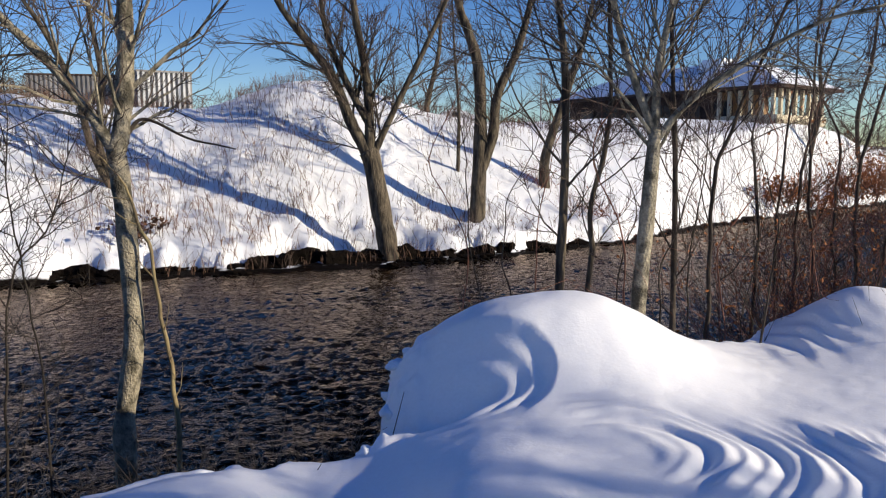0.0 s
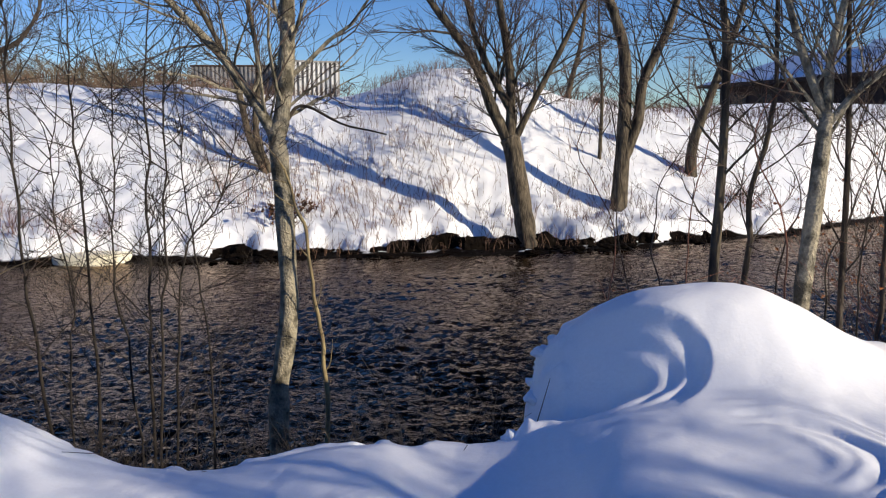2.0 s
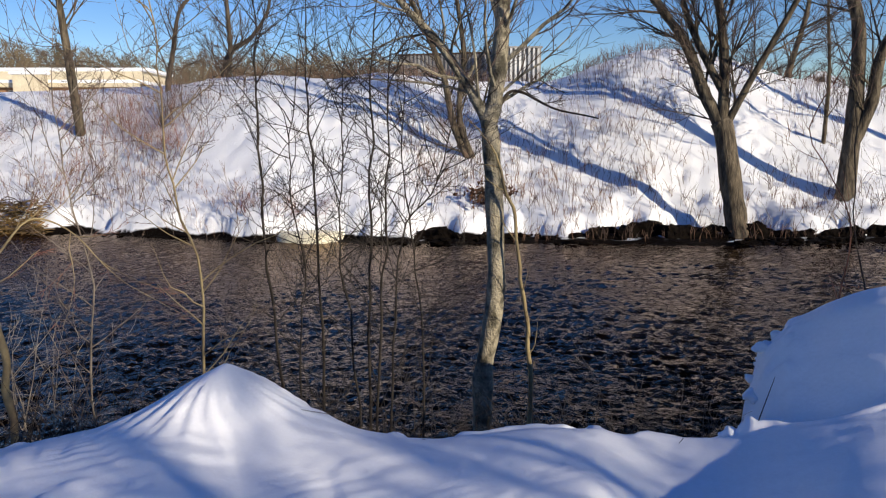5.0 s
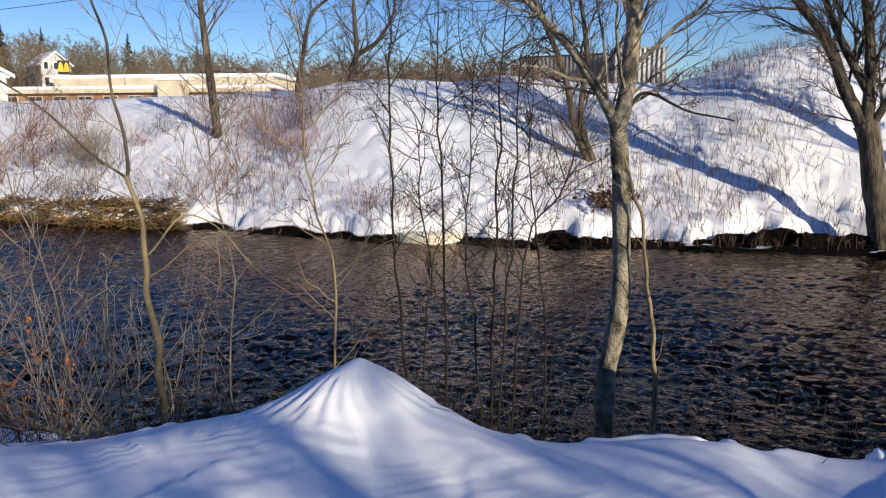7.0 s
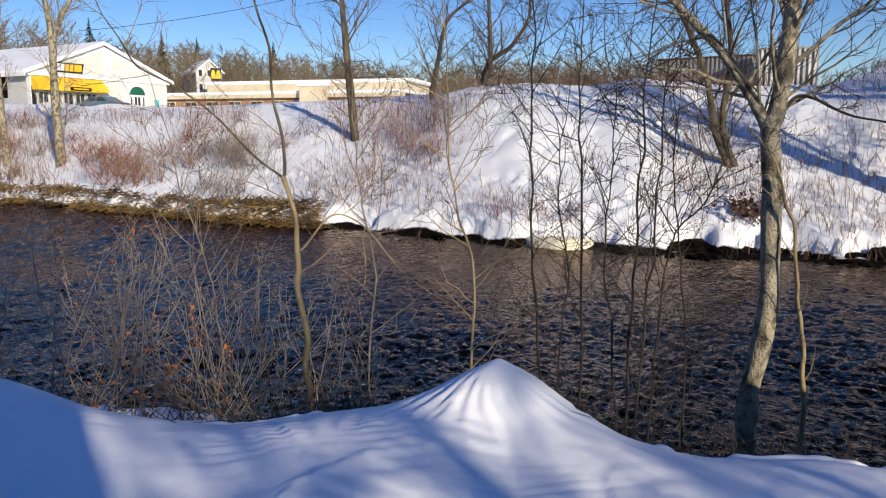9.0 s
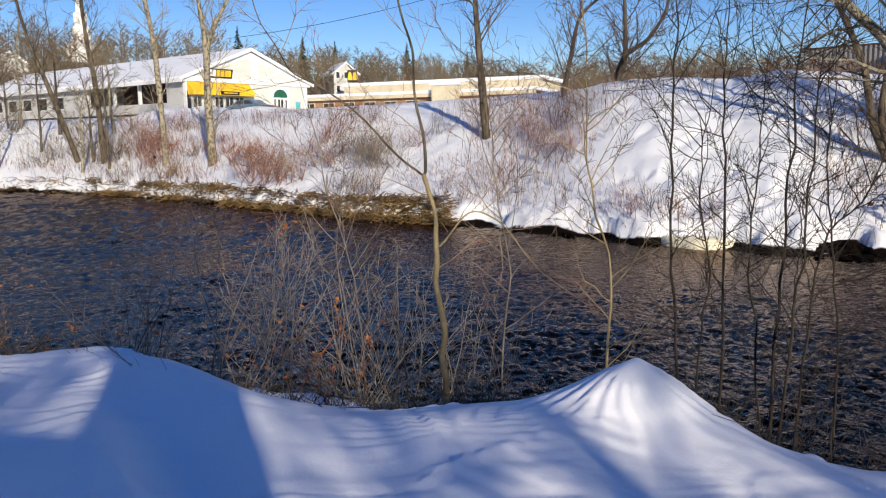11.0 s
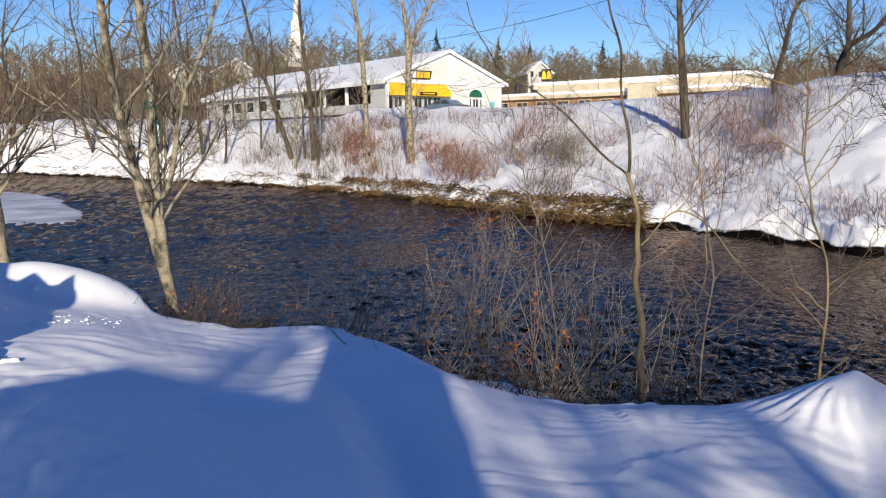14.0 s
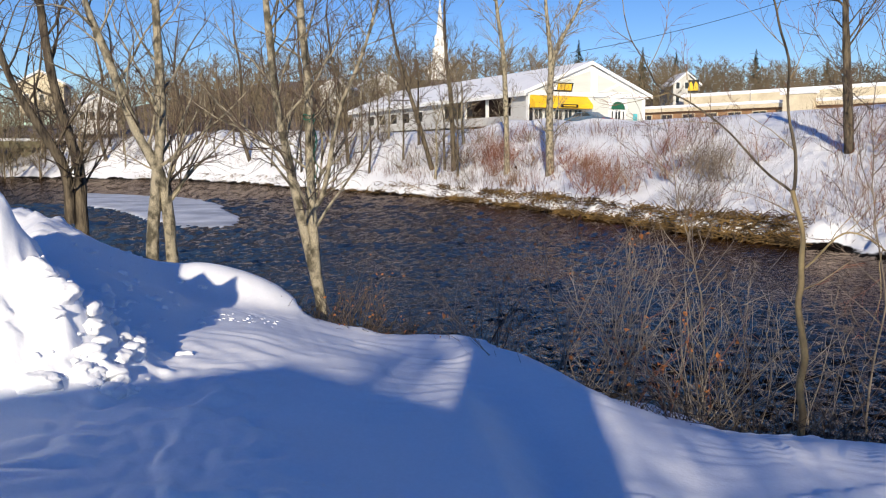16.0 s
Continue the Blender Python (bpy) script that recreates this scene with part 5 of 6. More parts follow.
for k, (r, rows, rad, limb, label, bark, tw) in enumerate([
        (40, [(-1.01, 2.97), (-1.21, 4.12), (-0.37, 6.69), (-0.17, 8.37)], 0.22, 3.0, "dark bare tree on the crest of the snow bank", BARK_GREY, TWIG),
        (33, [(1.1, 0.81), (1.17, 3.45), (0.87, 5.8), (0.66, 8.12)], 0.10, 1.8, "thin bare tree on the snowy slope", BARK_GREY, TWIG),
        (31, [(7.58, 1.54), (8.56, 3.32), (10.08, 5.92), (10.81, 7.62)], 0.24, 3.0, "leaning brown tree on the snowy slope", BARK_GREY, TWIG),
        (27, [(-22.67, -0.2), (-24.4, 1.65), (-25.29, 3.56), (-26.98, 5.45), (-28.21, 6.4)], 0.17, 3.0, "leaning grey tree on the snowy slope", BARK_GREY, TWIG),
        (27.2, [(-22.3, -0.2), (-24.0, 1.84), (-23.71, 4.11), (-24.2, 5.97), (-24.4, 7)], 0.15, 2.8, "grey tree with upswept limbs on the slope", BARK_GREY, TWIG),
        (40, [(-41.58, 2.94), (-40.55, 4.5), (-40.23, 5.63), (-40.39, 8.41)], 0.24, 3.2, "crooked dark tree on the crest of the bank", BARK_DARK, TWIG),
        (40.5, [(-40.9, 4.0), (-40.31, 5.35), (-38.72, 6.18), (-37.52, 7.55), (-37.42, 8.7)], 0.16, 2.6, "crooked dark tree on the crest of the bank", BARK_DARK, TWIG),
        (42, [(-44.46, 4.0), (-44.04, 5.54), (-43.42, 7.59), (-41.78, 8.75)], 0.18, 3.0, "dark twisted tree at the bank's crest", BARK_DARK, TWIG),
        (38, [(-50.19, 0.69), (-50.45, 3.27), (-50.78, 5.93), (-51.0, 8.02), (-51, 10)], 0.26, 3.0, "upright grey tree with yellowish bark on the slope", BARK_GREY, TWIG),
        (45, [(-69.96, 0.34), (-70.04, 3.76), (-70.01, 6.63), (-70.38, 9.45)], 0.30, 3.2, "pale upright tree before the shop", BARK_PALE, TWIG_PALE),
        (45.2, [(-69.97, 5.5), (-69.38, 7.57), (-68.13, 9.43), (-67.5, 11)], 0.17, 2.6, "pale upright tree before the shop", BARK_PALE, TWIG_PALE),
        (46, [(-73.07, 1.34), (-73.3, 6.43), (-73.84, 9.62), (-74, 11)], 0.20, 3.0, "pale tree on the bank before the shop", BARK_PALE, TWIG_PALE),
        (52, [(-76.95, 0.97), (-77.15, 5.23), (-77.48, 7.77), (-77.6, 11)], 0.22, 3.2, "grey tree leaning on the far bank", BARK_GREY, TWIG),
        (50, [(-78.45, 0.11), (-79.85, 4.39), (-80.75, 6.82), (-81.5, 10)], 0.20, 3.2, "grey tree leaning on the far bank", BARK_GREY, TWIG),
        (62, [(-84.6, 0.0), (-84.9, 4), (-85.6, 8), (-86, 12)], 0.20, 3.6, "bare tree on the far bank", BARK_GREY, TWIG),
        (70, [(-87.5, 0.0), (-87.2, 4), (-87.9, 8), (-88, 13)], 0.22, 3.8, "bare tree on the far bank", BARK_GREY, TWIG),
        (80, [(-91.5, 0.0), (-92.2, 4), (-92, 9), (-92.4, 13)], 0.24, 4.2, "bare tree on the far bank", BARK_GREY, TWIG),
        (95, [(-96.5, 0.0), (-96, 5), (-96.4, 10), (-96.2, 14)], 0.26, 4.6, "bare tree on the far bank", BARK_GREY, TWIG),
        (105, [(-101, 0.0), (-101.4, 5), (-101, 10), (-101.3, 15)], 0.28, 5.0, "bare tree on the far bank", BARK_GREY, TWIG),
        (56, [(25.5, 1.5), (26, 5), (25.8, 8), (26.5, 11)], 0.20, 3.6, "bare tree beside the brown house", BARK_DARK, TWIG),
        (52, [(28.5, 0.5), (28.2, 4), (28.8, 7), (29, 10)], 0.18, 3.4, "bare tree beside the brown house", BARK_DARK, TWIG),
        (54, [(31, 0.0), (30.6, 4), (31.2, 7), (31, 10)], 0.18, 3.4, "bare tree beside the brown house", BARK_DARK, TWIG)]):
    az = rows[0][0]
    out = max(r, float(table(FAR_EDGE, az)) + 5.0) / r     # keep clear of the water
    rows = [(b, 1.65 + (z - 1.65) * out) for b, z in rows]
    r, rad = r * out, rad * out
    tree("tree", [(rooted(r, rows, 0.4), rad, rad * 0.35)], label, bark, tw, 210 + k, bare=0.3, limbs=22 if az < -68 else 21, limb=limb, kids=6, sides=7, group=FAR, thin=0.016)


rr = random.Random(19)
for k in range(36):
    az = -75.5 - 32 * (k + rr.random()) / 36
    r = float(table(FAR_EDGE, az)) + rr.uniform(2.0, 14.0)
    p, h, lean = at(az, r, 0), rr.uniform(4.5, 8.5), rr.gauss(0, 0.8)
    z = ground_z(p.x, p.y)
    tree("tree", [([Vector((p.x, p.y, z - 0.3)), Vector((p.x + lean * 0.3, p.y + lean * 0.2, z + h * 0.35)), Vector((p.x + lean * 0.9, p.y, z + h * 0.7)), Vector((p.x + lean * 1.2, p.y + lean * 0.5, z + h))], rr.uniform(0.08, 0.15), 0.04)],
         "slim grey bare tree in the thicket on the far bank", BARK_GREY if k % 3 else BARK_PALE, TWIG_OLIVE if k % 2 else TWIG, 500 + k, bare=0.12, limbs=15, limb=h * 0.42, kids=4, sides=6, group=FAR, thin=0.03, spread=0.9)


# ---- growth on the far bank ----
def far_place(az, up):
    """A place on the far bank, up metres in from the water's edge."""
    p = at(az, float(table(FAR_EDGE, az)) + up, 0)
    p.z = ground_z(p.x, p.y)
    return p


def far_places(az, up):
    r = table(FAR_EDGE, az) + up
    x, y = r * np.sin(np.radians(az)), r * np.cos(np.radians(az))
    return [Vector(q) for q in np.stack([x, y, ground_height(x, y)], -1).tolist()]


def bank_stems():
    """Weeds and saplings that stick out of the snow of the far bank."""
    rng = random.Random(31)
    v, f = [], []
    spots = []
    while len(spots) < 9600:
        az, up = rng.uniform(-100, 31), rng.uniform(0.0, 15)
        q = at(az, 30 + up, 0)
        if noise.noise(Vector((q.x * 0.16, q.y * 0.16, 3.3))) + rng.uniform(-0.28, 0.28) < (0.06 if az > -30 else 0.12) + (0.18 if -58 < az < -28 and up < 6 else 0.0):
            continue
        spots.append((az, up))
    spots = np.array(spots)
    for (az, up), p in zip(spots.tolist(), far_places(spots[:, 0], spots[:, 1])):
        h = rng.uniform(0.2, 0.85) * (1.35 if az < -45 else 1.0)
        d = Vector((rng.gauss(0, 0.32), rng.gauss(0, 0.32), 1)).normalized()
        e = d + Vector((rng.gauss(0, 0.3), rng.gauss(0, 0.3), 0))
        a, b = p + d * h * 0.5, p + d * h * 0.5 + e.normalized() * h * 0.5
        w = rng.uniform(0.005, 0.011)
        tube(v, f, [p - Vector((0, 0, 0.1)), a, b], [w, w * 0.8, w * 0.4], 3)
        for s in range(2):
            g = (e + Vector((rng.gauss(0, 0.6), rng.gauss(0, 0.6), 0.1))).normalized()
            k = p.lerp(a, rng.uniform(0.5, 1.0))
            tube(v, f, [k, k + g * h * rng.uniform(0.25, 0.5)], [w * 0.7, w * 0.35], 3)
    tagged(new("weeds", mesh_of("weeds", v, f, TWIG_WEED)), "dry brown weeds and saplings poking through bank snow", "weeds", kind="stuff")


bank_stems()


def reeds():
    """Flattened brown growth along the far waterline."""
    rng = random.Random(32)
    v, f = [], []
    spots = np.array([(rng.uniform(-78, -53) if k < 6300 else rng.uniform(-100, -78), rng.uniform(-0.6, 0.85) * (1 if k % 3 else 0.5)) for k in range(7500)])
    for p in far_places(spots[:, 0], spots[:, 1]):
        p.z = max(p.z, WATER_Z) + rng.uniform(-0.05, 0.22)
        d = Vector((rng.gauss(0, 0.8), rng.gauss(0, 0.8), rng.uniform(-0.25, 0.6))).normalized()
        h, w = rng.uniform(0.2, 0.65), rng.uniform(0.010, 0.026)
        tube(v, f, [p, p + d * h * 0.5, p + d * h + Vector((0, 0, -0.15 * h))], [w, w, w * 0.4], 3)
    tagged(new("reeds", mesh_of("reeds", v, f, REED)), "matted brown reeds and sticks along the waterline", "reeds", kind="stuff")


reeds()


def stones():
    rng = random.Random(33)
    v, f = [], []
    spots = np.array([(rng.uniform(-31, 13) if k < 300 else rng.uniform(-100, 28), rng.uniform(-0.45, 0.3)) for k in range(380)])
    for k, p in enumerate(far_places(spots[:, 0], spots[:, 1])):
        heap = 0.5 + 0.5 * noise.noise(Vector((p.x * 0.35, p.y * 0.35, 8.8)))
        if heap < 0.42:
            continue
        p.z = WATER_Z + rng.uniform(-0.08, 0.28 * heap)
        s = rng.uniform(0.04, 0.08 + 0.10 * heap)
        b = bmesh.new()
        bmesh.ops.create_icosphere(b, subdivisions=1, radius=s)
        j = len(v)
        sx, sy, sz = rng.uniform(0.8, 2.2), rng.uniform(0.8, 1.9), rng.uniform(0.4, 0.8)
        for q in b.verts:
            n_ = 1 + 0.45 * noise.noise(q.co * 4 + Vector((k, 0, 0)))
            v.append((p.x + q.co.x * sx * n_, p.y + q.co.y * sy * n_, p.z + q.co.z * sz * n_))
        f += [tuple(j + q.index for q in g.verts) for g in b.faces]
        b.free()
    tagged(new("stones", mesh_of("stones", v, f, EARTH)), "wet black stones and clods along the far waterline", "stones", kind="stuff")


stones()


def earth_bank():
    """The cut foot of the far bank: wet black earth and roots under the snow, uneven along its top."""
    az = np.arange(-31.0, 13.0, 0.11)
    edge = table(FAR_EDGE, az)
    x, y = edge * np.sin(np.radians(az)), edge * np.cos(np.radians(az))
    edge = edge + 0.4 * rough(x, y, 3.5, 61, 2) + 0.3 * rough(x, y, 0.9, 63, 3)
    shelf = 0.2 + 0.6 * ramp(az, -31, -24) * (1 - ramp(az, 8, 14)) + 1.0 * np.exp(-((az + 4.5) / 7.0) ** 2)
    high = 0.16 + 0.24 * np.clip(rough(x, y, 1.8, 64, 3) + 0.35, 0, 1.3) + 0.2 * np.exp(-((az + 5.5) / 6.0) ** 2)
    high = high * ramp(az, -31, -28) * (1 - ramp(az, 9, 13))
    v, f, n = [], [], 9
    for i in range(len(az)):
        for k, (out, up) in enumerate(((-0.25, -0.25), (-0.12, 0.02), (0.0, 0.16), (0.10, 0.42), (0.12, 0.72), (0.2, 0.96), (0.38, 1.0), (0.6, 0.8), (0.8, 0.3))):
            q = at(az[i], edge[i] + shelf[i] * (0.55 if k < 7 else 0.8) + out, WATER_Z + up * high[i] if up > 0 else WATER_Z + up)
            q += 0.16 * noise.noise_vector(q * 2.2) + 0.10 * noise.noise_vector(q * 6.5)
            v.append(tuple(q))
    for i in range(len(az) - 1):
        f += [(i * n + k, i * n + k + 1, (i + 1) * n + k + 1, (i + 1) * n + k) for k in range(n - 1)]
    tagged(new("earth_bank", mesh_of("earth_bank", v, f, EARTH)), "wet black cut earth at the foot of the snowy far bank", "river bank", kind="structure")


earth_bank()
rr = random.Random(9)
BUSHES = [(-75.5, 6, 2.0, TWIG, 32), (-59, 1.5, 1.1, TWIG, 24), (-53, 1.2, 1.0, TWIG, 24), (-40, 0.9, 0.9, TWIG_RED, 18), (-36, 1.0, 0.8, TWIG_RED, 18),
          (7.2, 5, 1.4, TWIG_RED, 26), (9.8, 2.2, 1.3, TWIG_RED, 24), (11.5, 1.6, 1.2, TWIG_RED, 22), (25, 1.0, 1.8, TWIG_RED, 26), (29, 2, 2.6, TWIG_RED, 30), (31, 3, 3.0, TWIG_RED, 30), (1.0, 1.6, 0.9, TWIG_PALE, 18)]
for k in range(46):
    az = rr.uniform(-75, -57) if k < 38 else rr.uniform(-57, -44)
    thick = rr.random() if k < 38 else 1.0
    up = rr.uniform(2.0, 8.0) if thick < 0.6 else rr.uniform(5, 13)
    BUSHES.append((az, up, rr.uniform(0.9, 2.6), rr.choice((TWIG_RED, TWIG_RED, TWIG_ORANGE, TWIG_PALE) if az < -60 else (TWIG_RED, TWIG, TWIG_PALE)), rr.randint(12, 34)))
for k in range(40):
    BUSHES.append((rr.uniform(-108, -75), rr.uniform(1.0, 12), rr.uniform(1.4, 3.4), rr.choice((TWIG, TWIG_OLIVE, TWIG_OLIVE, TWIG_PALE)), rr.randint(18, 30)))
for k, (az, up, h, m, n) in enumerate(BUSHES):
    tone = "reddish-brown" if m == TWIG_RED else "tawny" if m == TWIG_ORANGE else "grey-brown"
    shrub("shrub", far_place(az, up), tone + " leafless bush on the snowy far bank", m, 300 + k, stems=round(n * 1.25), height=h * 1.1, fan=0.75, top=2, kids=3 if az < -75 else 4, radius=0.015 if az < -58 else 0.011, wide=rr.uniform(0.35, 0.9), group="far bank bushes",
          leaves=700 if az > 24 else 0, leaf_size=0.11, lift=0.18)
for k, (az, up, h) in enumerate([(26.4, 0.6, 1.9), (27.6, 1.0, 2.4), (28.8, 0.8, 2.8), (30.0, 1.2, 3.0), (23.2, 0.8, 1.6)]):
    shrub("shrub", far_place(az, up), "tangled bush thick with dry orange-brown leaves at the waterline", TWIG_RED, 380 + k, stems=34, height=h, fan=0.8, top=2, kids=4, radius=0.02, wide=0.9, leaves=1500, leaf_size=0.17, group="far bank bushes", lift=0.15)
shrub("shrub", far_place(-22.3, 1.9), "low bush with dead brown leaves half under snow", TWIG, 350, leaf=LEAF_BROWN, stems=26, height=0.9, fan=0.9, top=2, kids=4, radius=0.014, wide=0.35, leaves=260, leaf_size=0.16, group="far bank bushes")


def ice(outline, z0, z1, seed, label, material):
    """A thin ragged sheet of ice or old snow inside an outline of bearings and distances."""
    ring, _ = smooth_line([at(az, r, 0) for az, r in outline + outline[:1]], [0] * (len(outline) + 1), 14)
    ring = ring[:-1]
    c, m = sum(ring, Vector()) / len(ring), len(ring)
    v, f = [], []
    for j, (t, z) in enumerate(((1.02, z0), (1.0, (z0 + z1) / 2), (0.96, z1), (0.8, z1 + 0.03), (0.4, z1 + 0.04))):
        for p in ring:
            n_ = 1 + 0.10 * noise.noise(p * 0.35 + Vector((0, 0, seed))) + 0.05 * noise.noise(p * 1.4 + Vector((0, 0, seed)))
            q = c + (p - c) * t * n_
            v.append((q.x, q.y, z + (0.05 * noise.noise(q * 0.9) if j > 1 else 0)))
    v.append((c.x, c.y, z1 + 0.04))
    for j in range(4):
        f += [(j * m + i, j * m + (i + 1) % m, (j + 1) * m + (i + 1) % m, (j + 1) * m + i) for i in range(m)]
    f += [(4 * m + i, 4 * m + (i + 1) % m, 5 * m) for i in range(m)]
    return tagged(new("ice_shelf", mesh_of("ice_shelf", v, f, material, True)), label, "ice", "ice on the river")


ice([(-38.8, 26.2), (-37.0, 24.9), (-35.0, 24.5), (-33.2, 24.9), (-32.4, 26.0), (-35.0, 27.4)], -2.05, -1.72, 3, "yellowish ledge of ice on the far waterline", ICE)
ice([(-103.3, 74), (-99.2, 67), (-95.5, 60), (-93.4, 46), (-94.0, 38.5), (-97.4, 39.5), (-101.0, 51), (-103.5, 60)], -2.05, -1.95, 4, "flat snow-covered ice shelf in the river bend", BANK_ICE)


def chunks():
    """Broken snow thrown up along the plough bank."""
    rng = random.Random(44)
    spots = []
    for k in range(420):
        if k < 320:        # crumbs down the torn edge of the plough bank
            spots.append((-107.4 + rng.gauss(0, 1.5) - 0.5 * (k % 4), rng.uniform(5.6, 8.6), 0.012 + 0.10 * rng.random() ** 2.2))
        elif k < 360:      # crumbs over the open snow
            spots.append((rng.uniform(-99.5, -94), rng.uniform(8.2, 9.0), rng.uniform(0.006, 0.024)))
        else:
            spots.append((-103.5 + rng.gauss(0, 1.6), rng.uniform(7.5, 11), 0.01 + 0.05 * rng.random() ** 2))
    for k in range(60):    # broken edge of the large drift over the water
        az = rng.uniform(-6.2, -1.0)
        spots.append((az, float(table(LIP, az)) + rng.gauss(-0.05, 0.12), 0.015 + 0.06 * rng.random() ** 2))
    spots += [(-105.6, 8.6, 0.13), (-107.0, 7.6, 0.08), (-105.9, 7.9, 0.07), (-104.3, 7.0, 0.07), (-104.6, 8.2, 0.06), (-102.0, 6.6, 0.05)]
    spots = np.array(spots)
    x, y = spots[:, 1] * np.sin(np.radians(spots[:, 0])), spots[:, 1] * np.cos(np.radians(spots[:, 0]))
    v, f = [], []
    for k, (px, py, pz) in enumerate(zip(x, y, ground_height(x, y))):
        s = spots[k, 2]
        b = bmesh.new()
        bmesh.ops.create_icosphere(b, subdivisions=2 if s < 0.04 else 3, radius=s)
        j = len(v)
        sx, sy = rng.uniform(0.7, 1.5), rng.uniform(0.7, 1.5)
        for q in b.verts:
            e = q.co / s
            n_ = 1 + 0.55 * noise.noise(e * 1.1 + Vector((k * 3.1, 0, 0))) + 0.28 * noise.noise(e * 2.9 + Vector((0, k * 1.7, 0)))
            v.append((px + q.co.x * n_ * sx, py + q.co.y * n_ * sy, pz + (q.co.z * 0.7 - 0.1 * s) * n_))
        f += [tuple(j + q.index for q in g.verts) for g in b.faces]
        b.free()
    tagged(new("snow_chunks", mesh_of("snow_chunks", v, f, SNOW_ROOF, True)), "broken lumps of ploughed snow on the bank", "snow lumps", kind="stuff")


chunks()


def near_tangle():
    """Broken stems along the drop of the near bank, coloured near-black for its shade."""
    rng = random.Random(45)
    v, f = [], []
    for k in range(2600):
        az = rng.choice((rng.uniform(-78, -48), rng.uniform(-76, -50), rng.uniform(-40, -24), rng.uniform(-104, -84), rng.uniform(-94, -84), rng.uniform(18, 33), rng.uniform(-24, -6)))
        r = float(table(LIP, az)) + rng.uniform(0.15, 2.0)
        p = at(az, r, 0)
        p.z = -0.52 - 0.62 * (r - float(table(LIP, az))) + rng.uniform(-0.2, 0.1)
        d = Vector((rng.gauss(0, 0.6), rng.gauss(0, 0.6), rng.uniform(0.2, 1.0))).normalized()
        e = (d + Vector((rng.gauss(0, 0.5), rng.gauss(0, 0.5), rng.gauss(0, 0.4)))).normalized()
        h, w = rng.uniform(0.2, 0.85), rng.uniform(0.002, 0.006)
        q = p + d * h * 0.6
        m_ = p.lerp(q, 0.5) + Vector((rng.gauss(0, 0.05), rng.gauss(0, 0.05), rng.gauss(0, 0.03))) * h * 2
        tube(v, f, [p - d * 0.3, m_, q, q + e * h * 0.5], [w, w, w * 0.8, w * 0.4], 3)
        for s in range(2):
            g = (d + Vector((rng.gauss(0, 0.7), rng.gauss(0, 0.7), rng.gauss(0, 0.4)))).normalized()
            k_ = p.lerp(q, rng.random())
            tube(v, f, [k_, k_ + g * h * rng.uniform(0.3, 0.6)], [w * 0.6, w * 0.3], 3)
    tagged(new("brush_tangle", mesh_of("brush_tangle", v, f, BARK_BLACK)), "tangled stems on the bank drop, coloured black for the shade there", "brush", kind="stuff")


near_tangle()

# unseen bare trees added beside the house so thin shade falls over open snow
for k, (x, y, h) in enumerate([(9.0, 0.6, 5.2), (12.5, -2.2, 6.5), (19.1, -5.7, 7.0), (19.6, -4.5, 7.2), (20.2, -3.4, 7.2), (20.0, -2.3, 6.9), (15.4, -4.2, 5.8), (15.8, -3.3, 5.9), (16.5, -4.7, 7.6), (14.2, -6.0, 7.4), (17.4, -7.2, 9.2)]):
    tree("tree", [([Vector((x, y, -0.2)), Vector((x + 0.1, y, 1.2)), Vector((x - 0.1, y + 0.1, 2.6)), Vector((x, y, h))], 0.10, 0.04)], "bare tree added out of view to shade the open snow", BARK_GREY, TWIG, 400 + k, bare=0.22, limbs=22 if k < 2 else 32, limb=2.6 if k < 2 else 2.1, top=3 if k < 2 else 2, kids=5 if k < 2 else 9, spread=0.9, group="yard trees", thin=0.008 if k < 2 else 0.045 if k in (4, 5) else 0.06)


def twine():
    """Green cord wound round a stem, its loose ends hanging down."""
    rng = random.Random(61)
    c = at(-90.19, 12, 0)
    v, f = [], []
    coil = [Vector((c.x + 0.080 * math.cos(a * 0.5), c.y + 0.080 * math.sin(a * 0.5), 2.05 + 0.004 * a + 0.02 * math.sin(a * 0.9))) for a in range(34)]
    tube(v, f, coil, [0.009] * 34, 5)
    for k in range(3):
        a = rng.uniform(0, 6.28)
        p = Vector((c.x + 0.085 * math.cos(a), c.y + 0.085 * math.sin(a), 2.1))
        line = [p + Vector((0.03 * math.sin(i * 0.9 + k), 0.03 * math.cos(i * 1.1 + k), -0.07 * i)) for i in range(rng.randint(9, 17))]
        tube(v, f, line, [0.009] * len(line), 5)
    tagged(new("cord", mesh_of("cord", v, f, TWINE, True)), "green cord wound round a pale tree stem", "cord")


twine()

# ---- woods on the hills ----
# bearing, half width and depth of the clearings round the hillside houses
CLEAR = [(-59.9, 0.7, 150), (-101.4, 0.5, 124), (-81.8, 0.3, 128), (-77.4, 0.6, 200)]


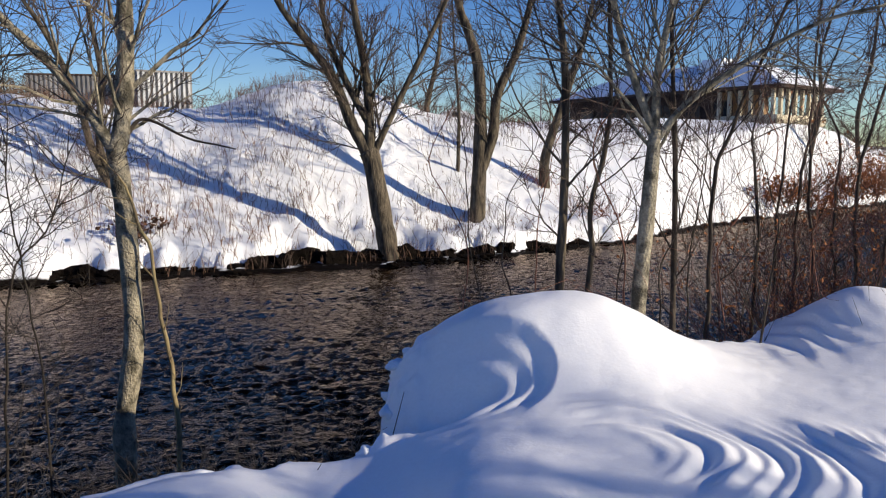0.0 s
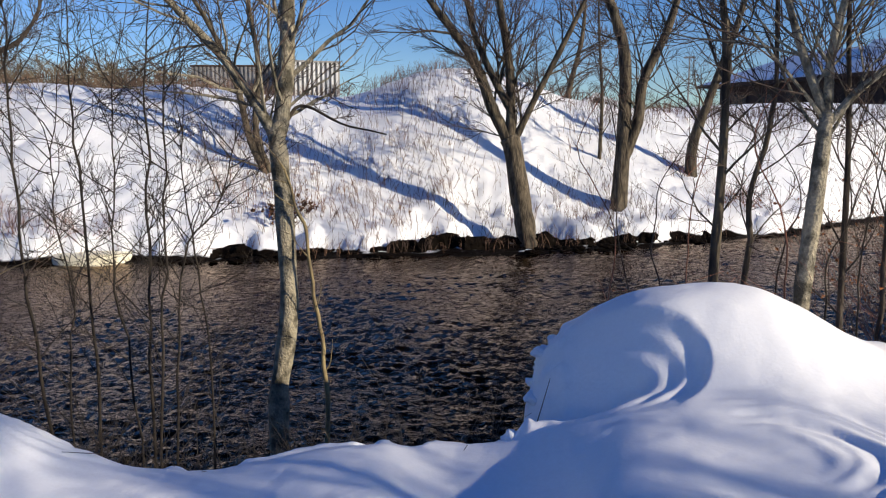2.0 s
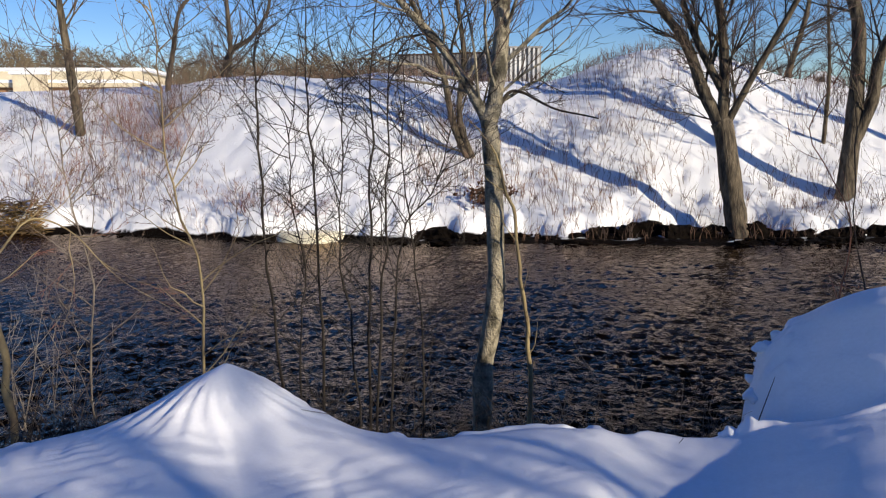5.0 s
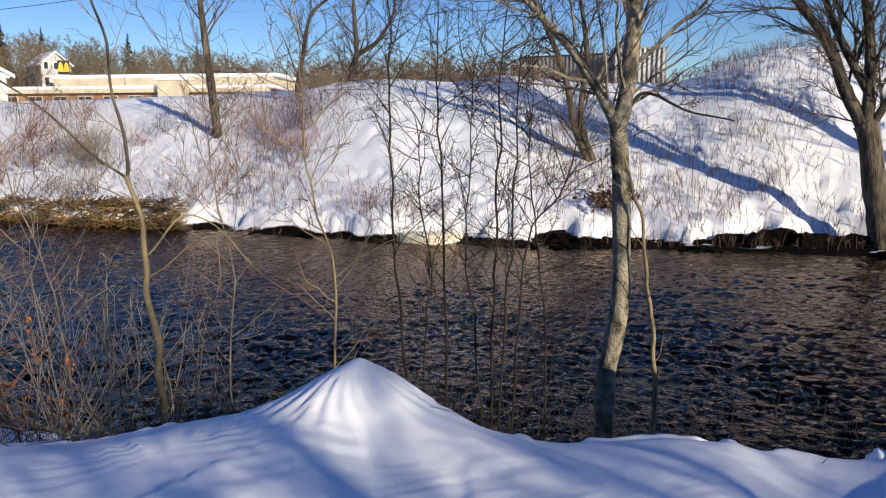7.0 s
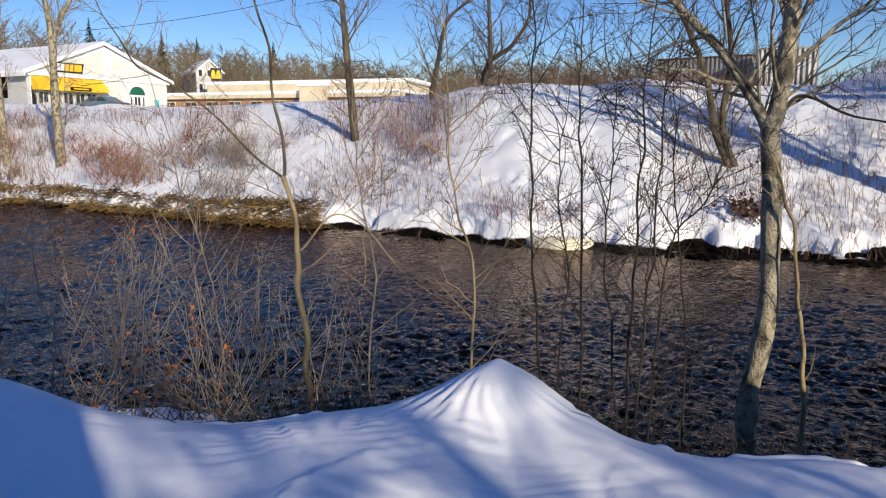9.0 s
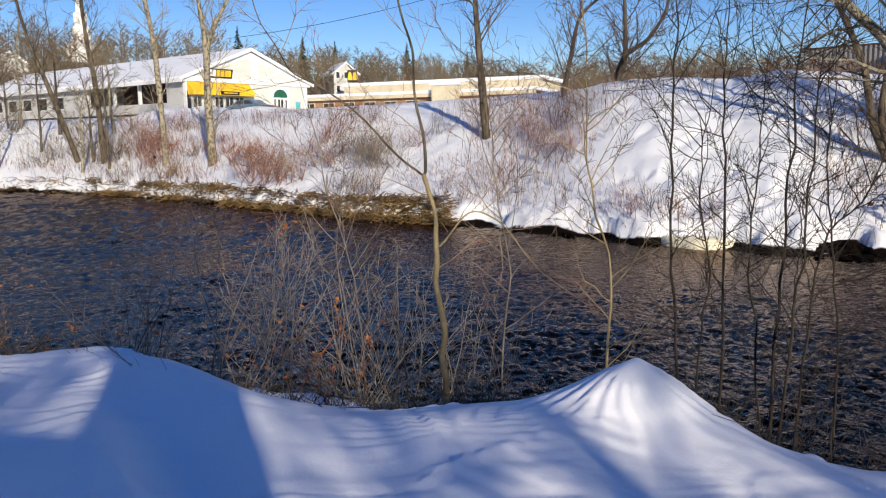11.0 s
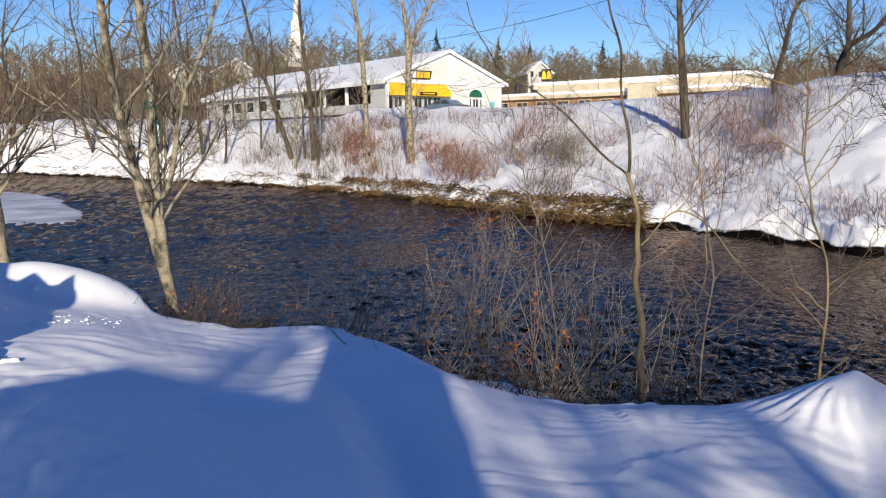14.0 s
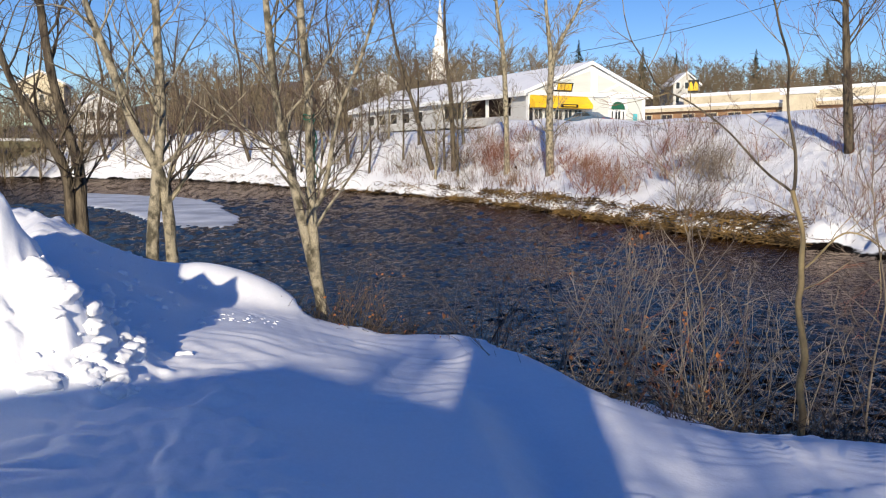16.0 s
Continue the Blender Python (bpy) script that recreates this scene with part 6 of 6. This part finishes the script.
def woods():
    rng = random.Random(77)
    kinds = []
    for k in range(6):
        v, f = [], []
        h = 9.0
        tube(v, f, [Vector((0, 0, -1)), Vector((rng.gauss(0, 0.3), rng.gauss(0, 0.3), h * 0.5)), Vector((rng.gauss(0, 0.5), rng.gauss(0, 0.5), h))], [0.13, 0.09, 0.03], 3)
        for n in range(12):
            t = 0.10 + 0.86 * (n + rng.random()) / 12
            p, a = Vector((0, 0, h * t)), rng.uniform(0, 6.28)
            L = h * 0.46 * (1.15 - t) ** 0.7 * rng.uniform(0.7, 1.15) + 0.5
            d = Vector((math.cos(a), math.sin(a), rng.uniform(0.5, 1.3))).normalized()
            tube(v, f, [p, p + d * L], [0.045, 0.02], 3)
            for s in range(15):
                q = p + d * L * rng.uniform(0.15, 1.05)
                g = (d + Vector((rng.gauss(0, 0.7), rng.gauss(0, 0.7), rng.gauss(0.2, 0.5)))).normalized()
                e = q + g * rng.uniform(0.6, 1.5)
                o = g.cross(Vector((rng.gauss(0, 1), rng.gauss(0, 1), rng.gauss(0, 1)))).normalized() * 0.042
                i = len(v)
                v += [tuple(q - o), tuple(q + o), tuple(e)]
                f.append((i, i + 1, i + 2))
        kinds.append((np.array(v), [np.array(q) for q in f]))
    V, quads, tris, base = [], [], [], 0
    for k in range(1800):
        az = rng.uniform(-112, -76) if k % 10 == 0 else (rng.uniform(-112, -28) if k < 1100 else rng.uniform(-68, -28)) if k < 1450 else rng.uniform(-28, 32)
        r = rng.uniform(112, 138) if k % 10 == 0 else rng.uniform(116, 250) if k < 1450 else rng.uniform(160, 320)
        if -79 < az < -46 and r < 135:
            r += 40
        if any(abs(az - a) < w and r < d + 6 for a, w, d in CLEAR):
            continue
        p = at(az, r, 0)
        p.z = ground_z(p.x, p.y)
        v, f = kinds[k % 6]
        s, a = rng.choice((0.55, 0.65, 0.75, 0.9, 1.0) if az < -66 else (0.5, 0.65, 0.8, 0.95)) * rng.uniform(0.9, 1.1), rng.uniform(0, 6.28)
        c, d = math.cos(a) * s, math.sin(a) * s
        V.append(np.stack([v[:, 0] * c - v[:, 1] * d + p.x, v[:, 0] * d + v[:, 1] * c + p.y, v[:, 2] * s + p.z], -1))
        quads += [tuple(q + base) for q in f]
        base += len(v)
    ob = new("woods", mesh_of("woods", np.concatenate(V).tolist(), quads, WOODS))
    tagged(ob, "brown leafless woods covering the far hillside", "woods", kind="stuff")


woods()


def fir(az, r, h):
    p = at(az, r, 0)
    p.z = ground_z(p.x, p.y) - 0.5
    rng = random.Random(int(-az * 10))
    ob = hold("fir_tree", p, "dark green conical fir among bare trees", "tree", "firs")
    v, f = [], []
    tube(v, f, [Vector((0, 0, 0)), Vector((0, 0, h))], [0.25, 0.03], 6)
    part_of("trunk", mesh_of("trunk", v, f, BARK_DARK), ob)
    v, f = [], []
    for k in range(220):
        t = (k + rng.random()) / 220
        z, a = h * (0.12 + 0.88 * t), rng.uniform(0, 6.28)
        L = (1 - t) * h * 0.24 * rng.uniform(0.6, 1.15) + 0.15
        w = 0.28 * L + 0.1
        d, s = Vector((math.cos(a), math.sin(a), -0.35)), Vector((-math.sin(a), math.cos(a), 0))
        j, q = len(v), Vector((0, 0, z))
        for e in (q, q + d * L * 0.6 + s * w, q + d * L, q + d * L * 0.6 - s * w, q + d * L * 0.5 + Vector((0, 0, 0.25 * w))):
            v.append(tuple(e))
        f += [(j, j + 1, j + 4), (j + 1, j + 2, j + 4), (j + 2, j + 3, j + 4), (j + 3, j, j + 4)]
    part_of("foliage", mesh_of("foliage", v, f, FIR), ob)


fir(-67.4, 182, 13)
fir(-62.9, 186, 12)
fir(-55.4, 186, 12)
fir(-60.6, 200, 11)
fir(-51.0, 200, 11)
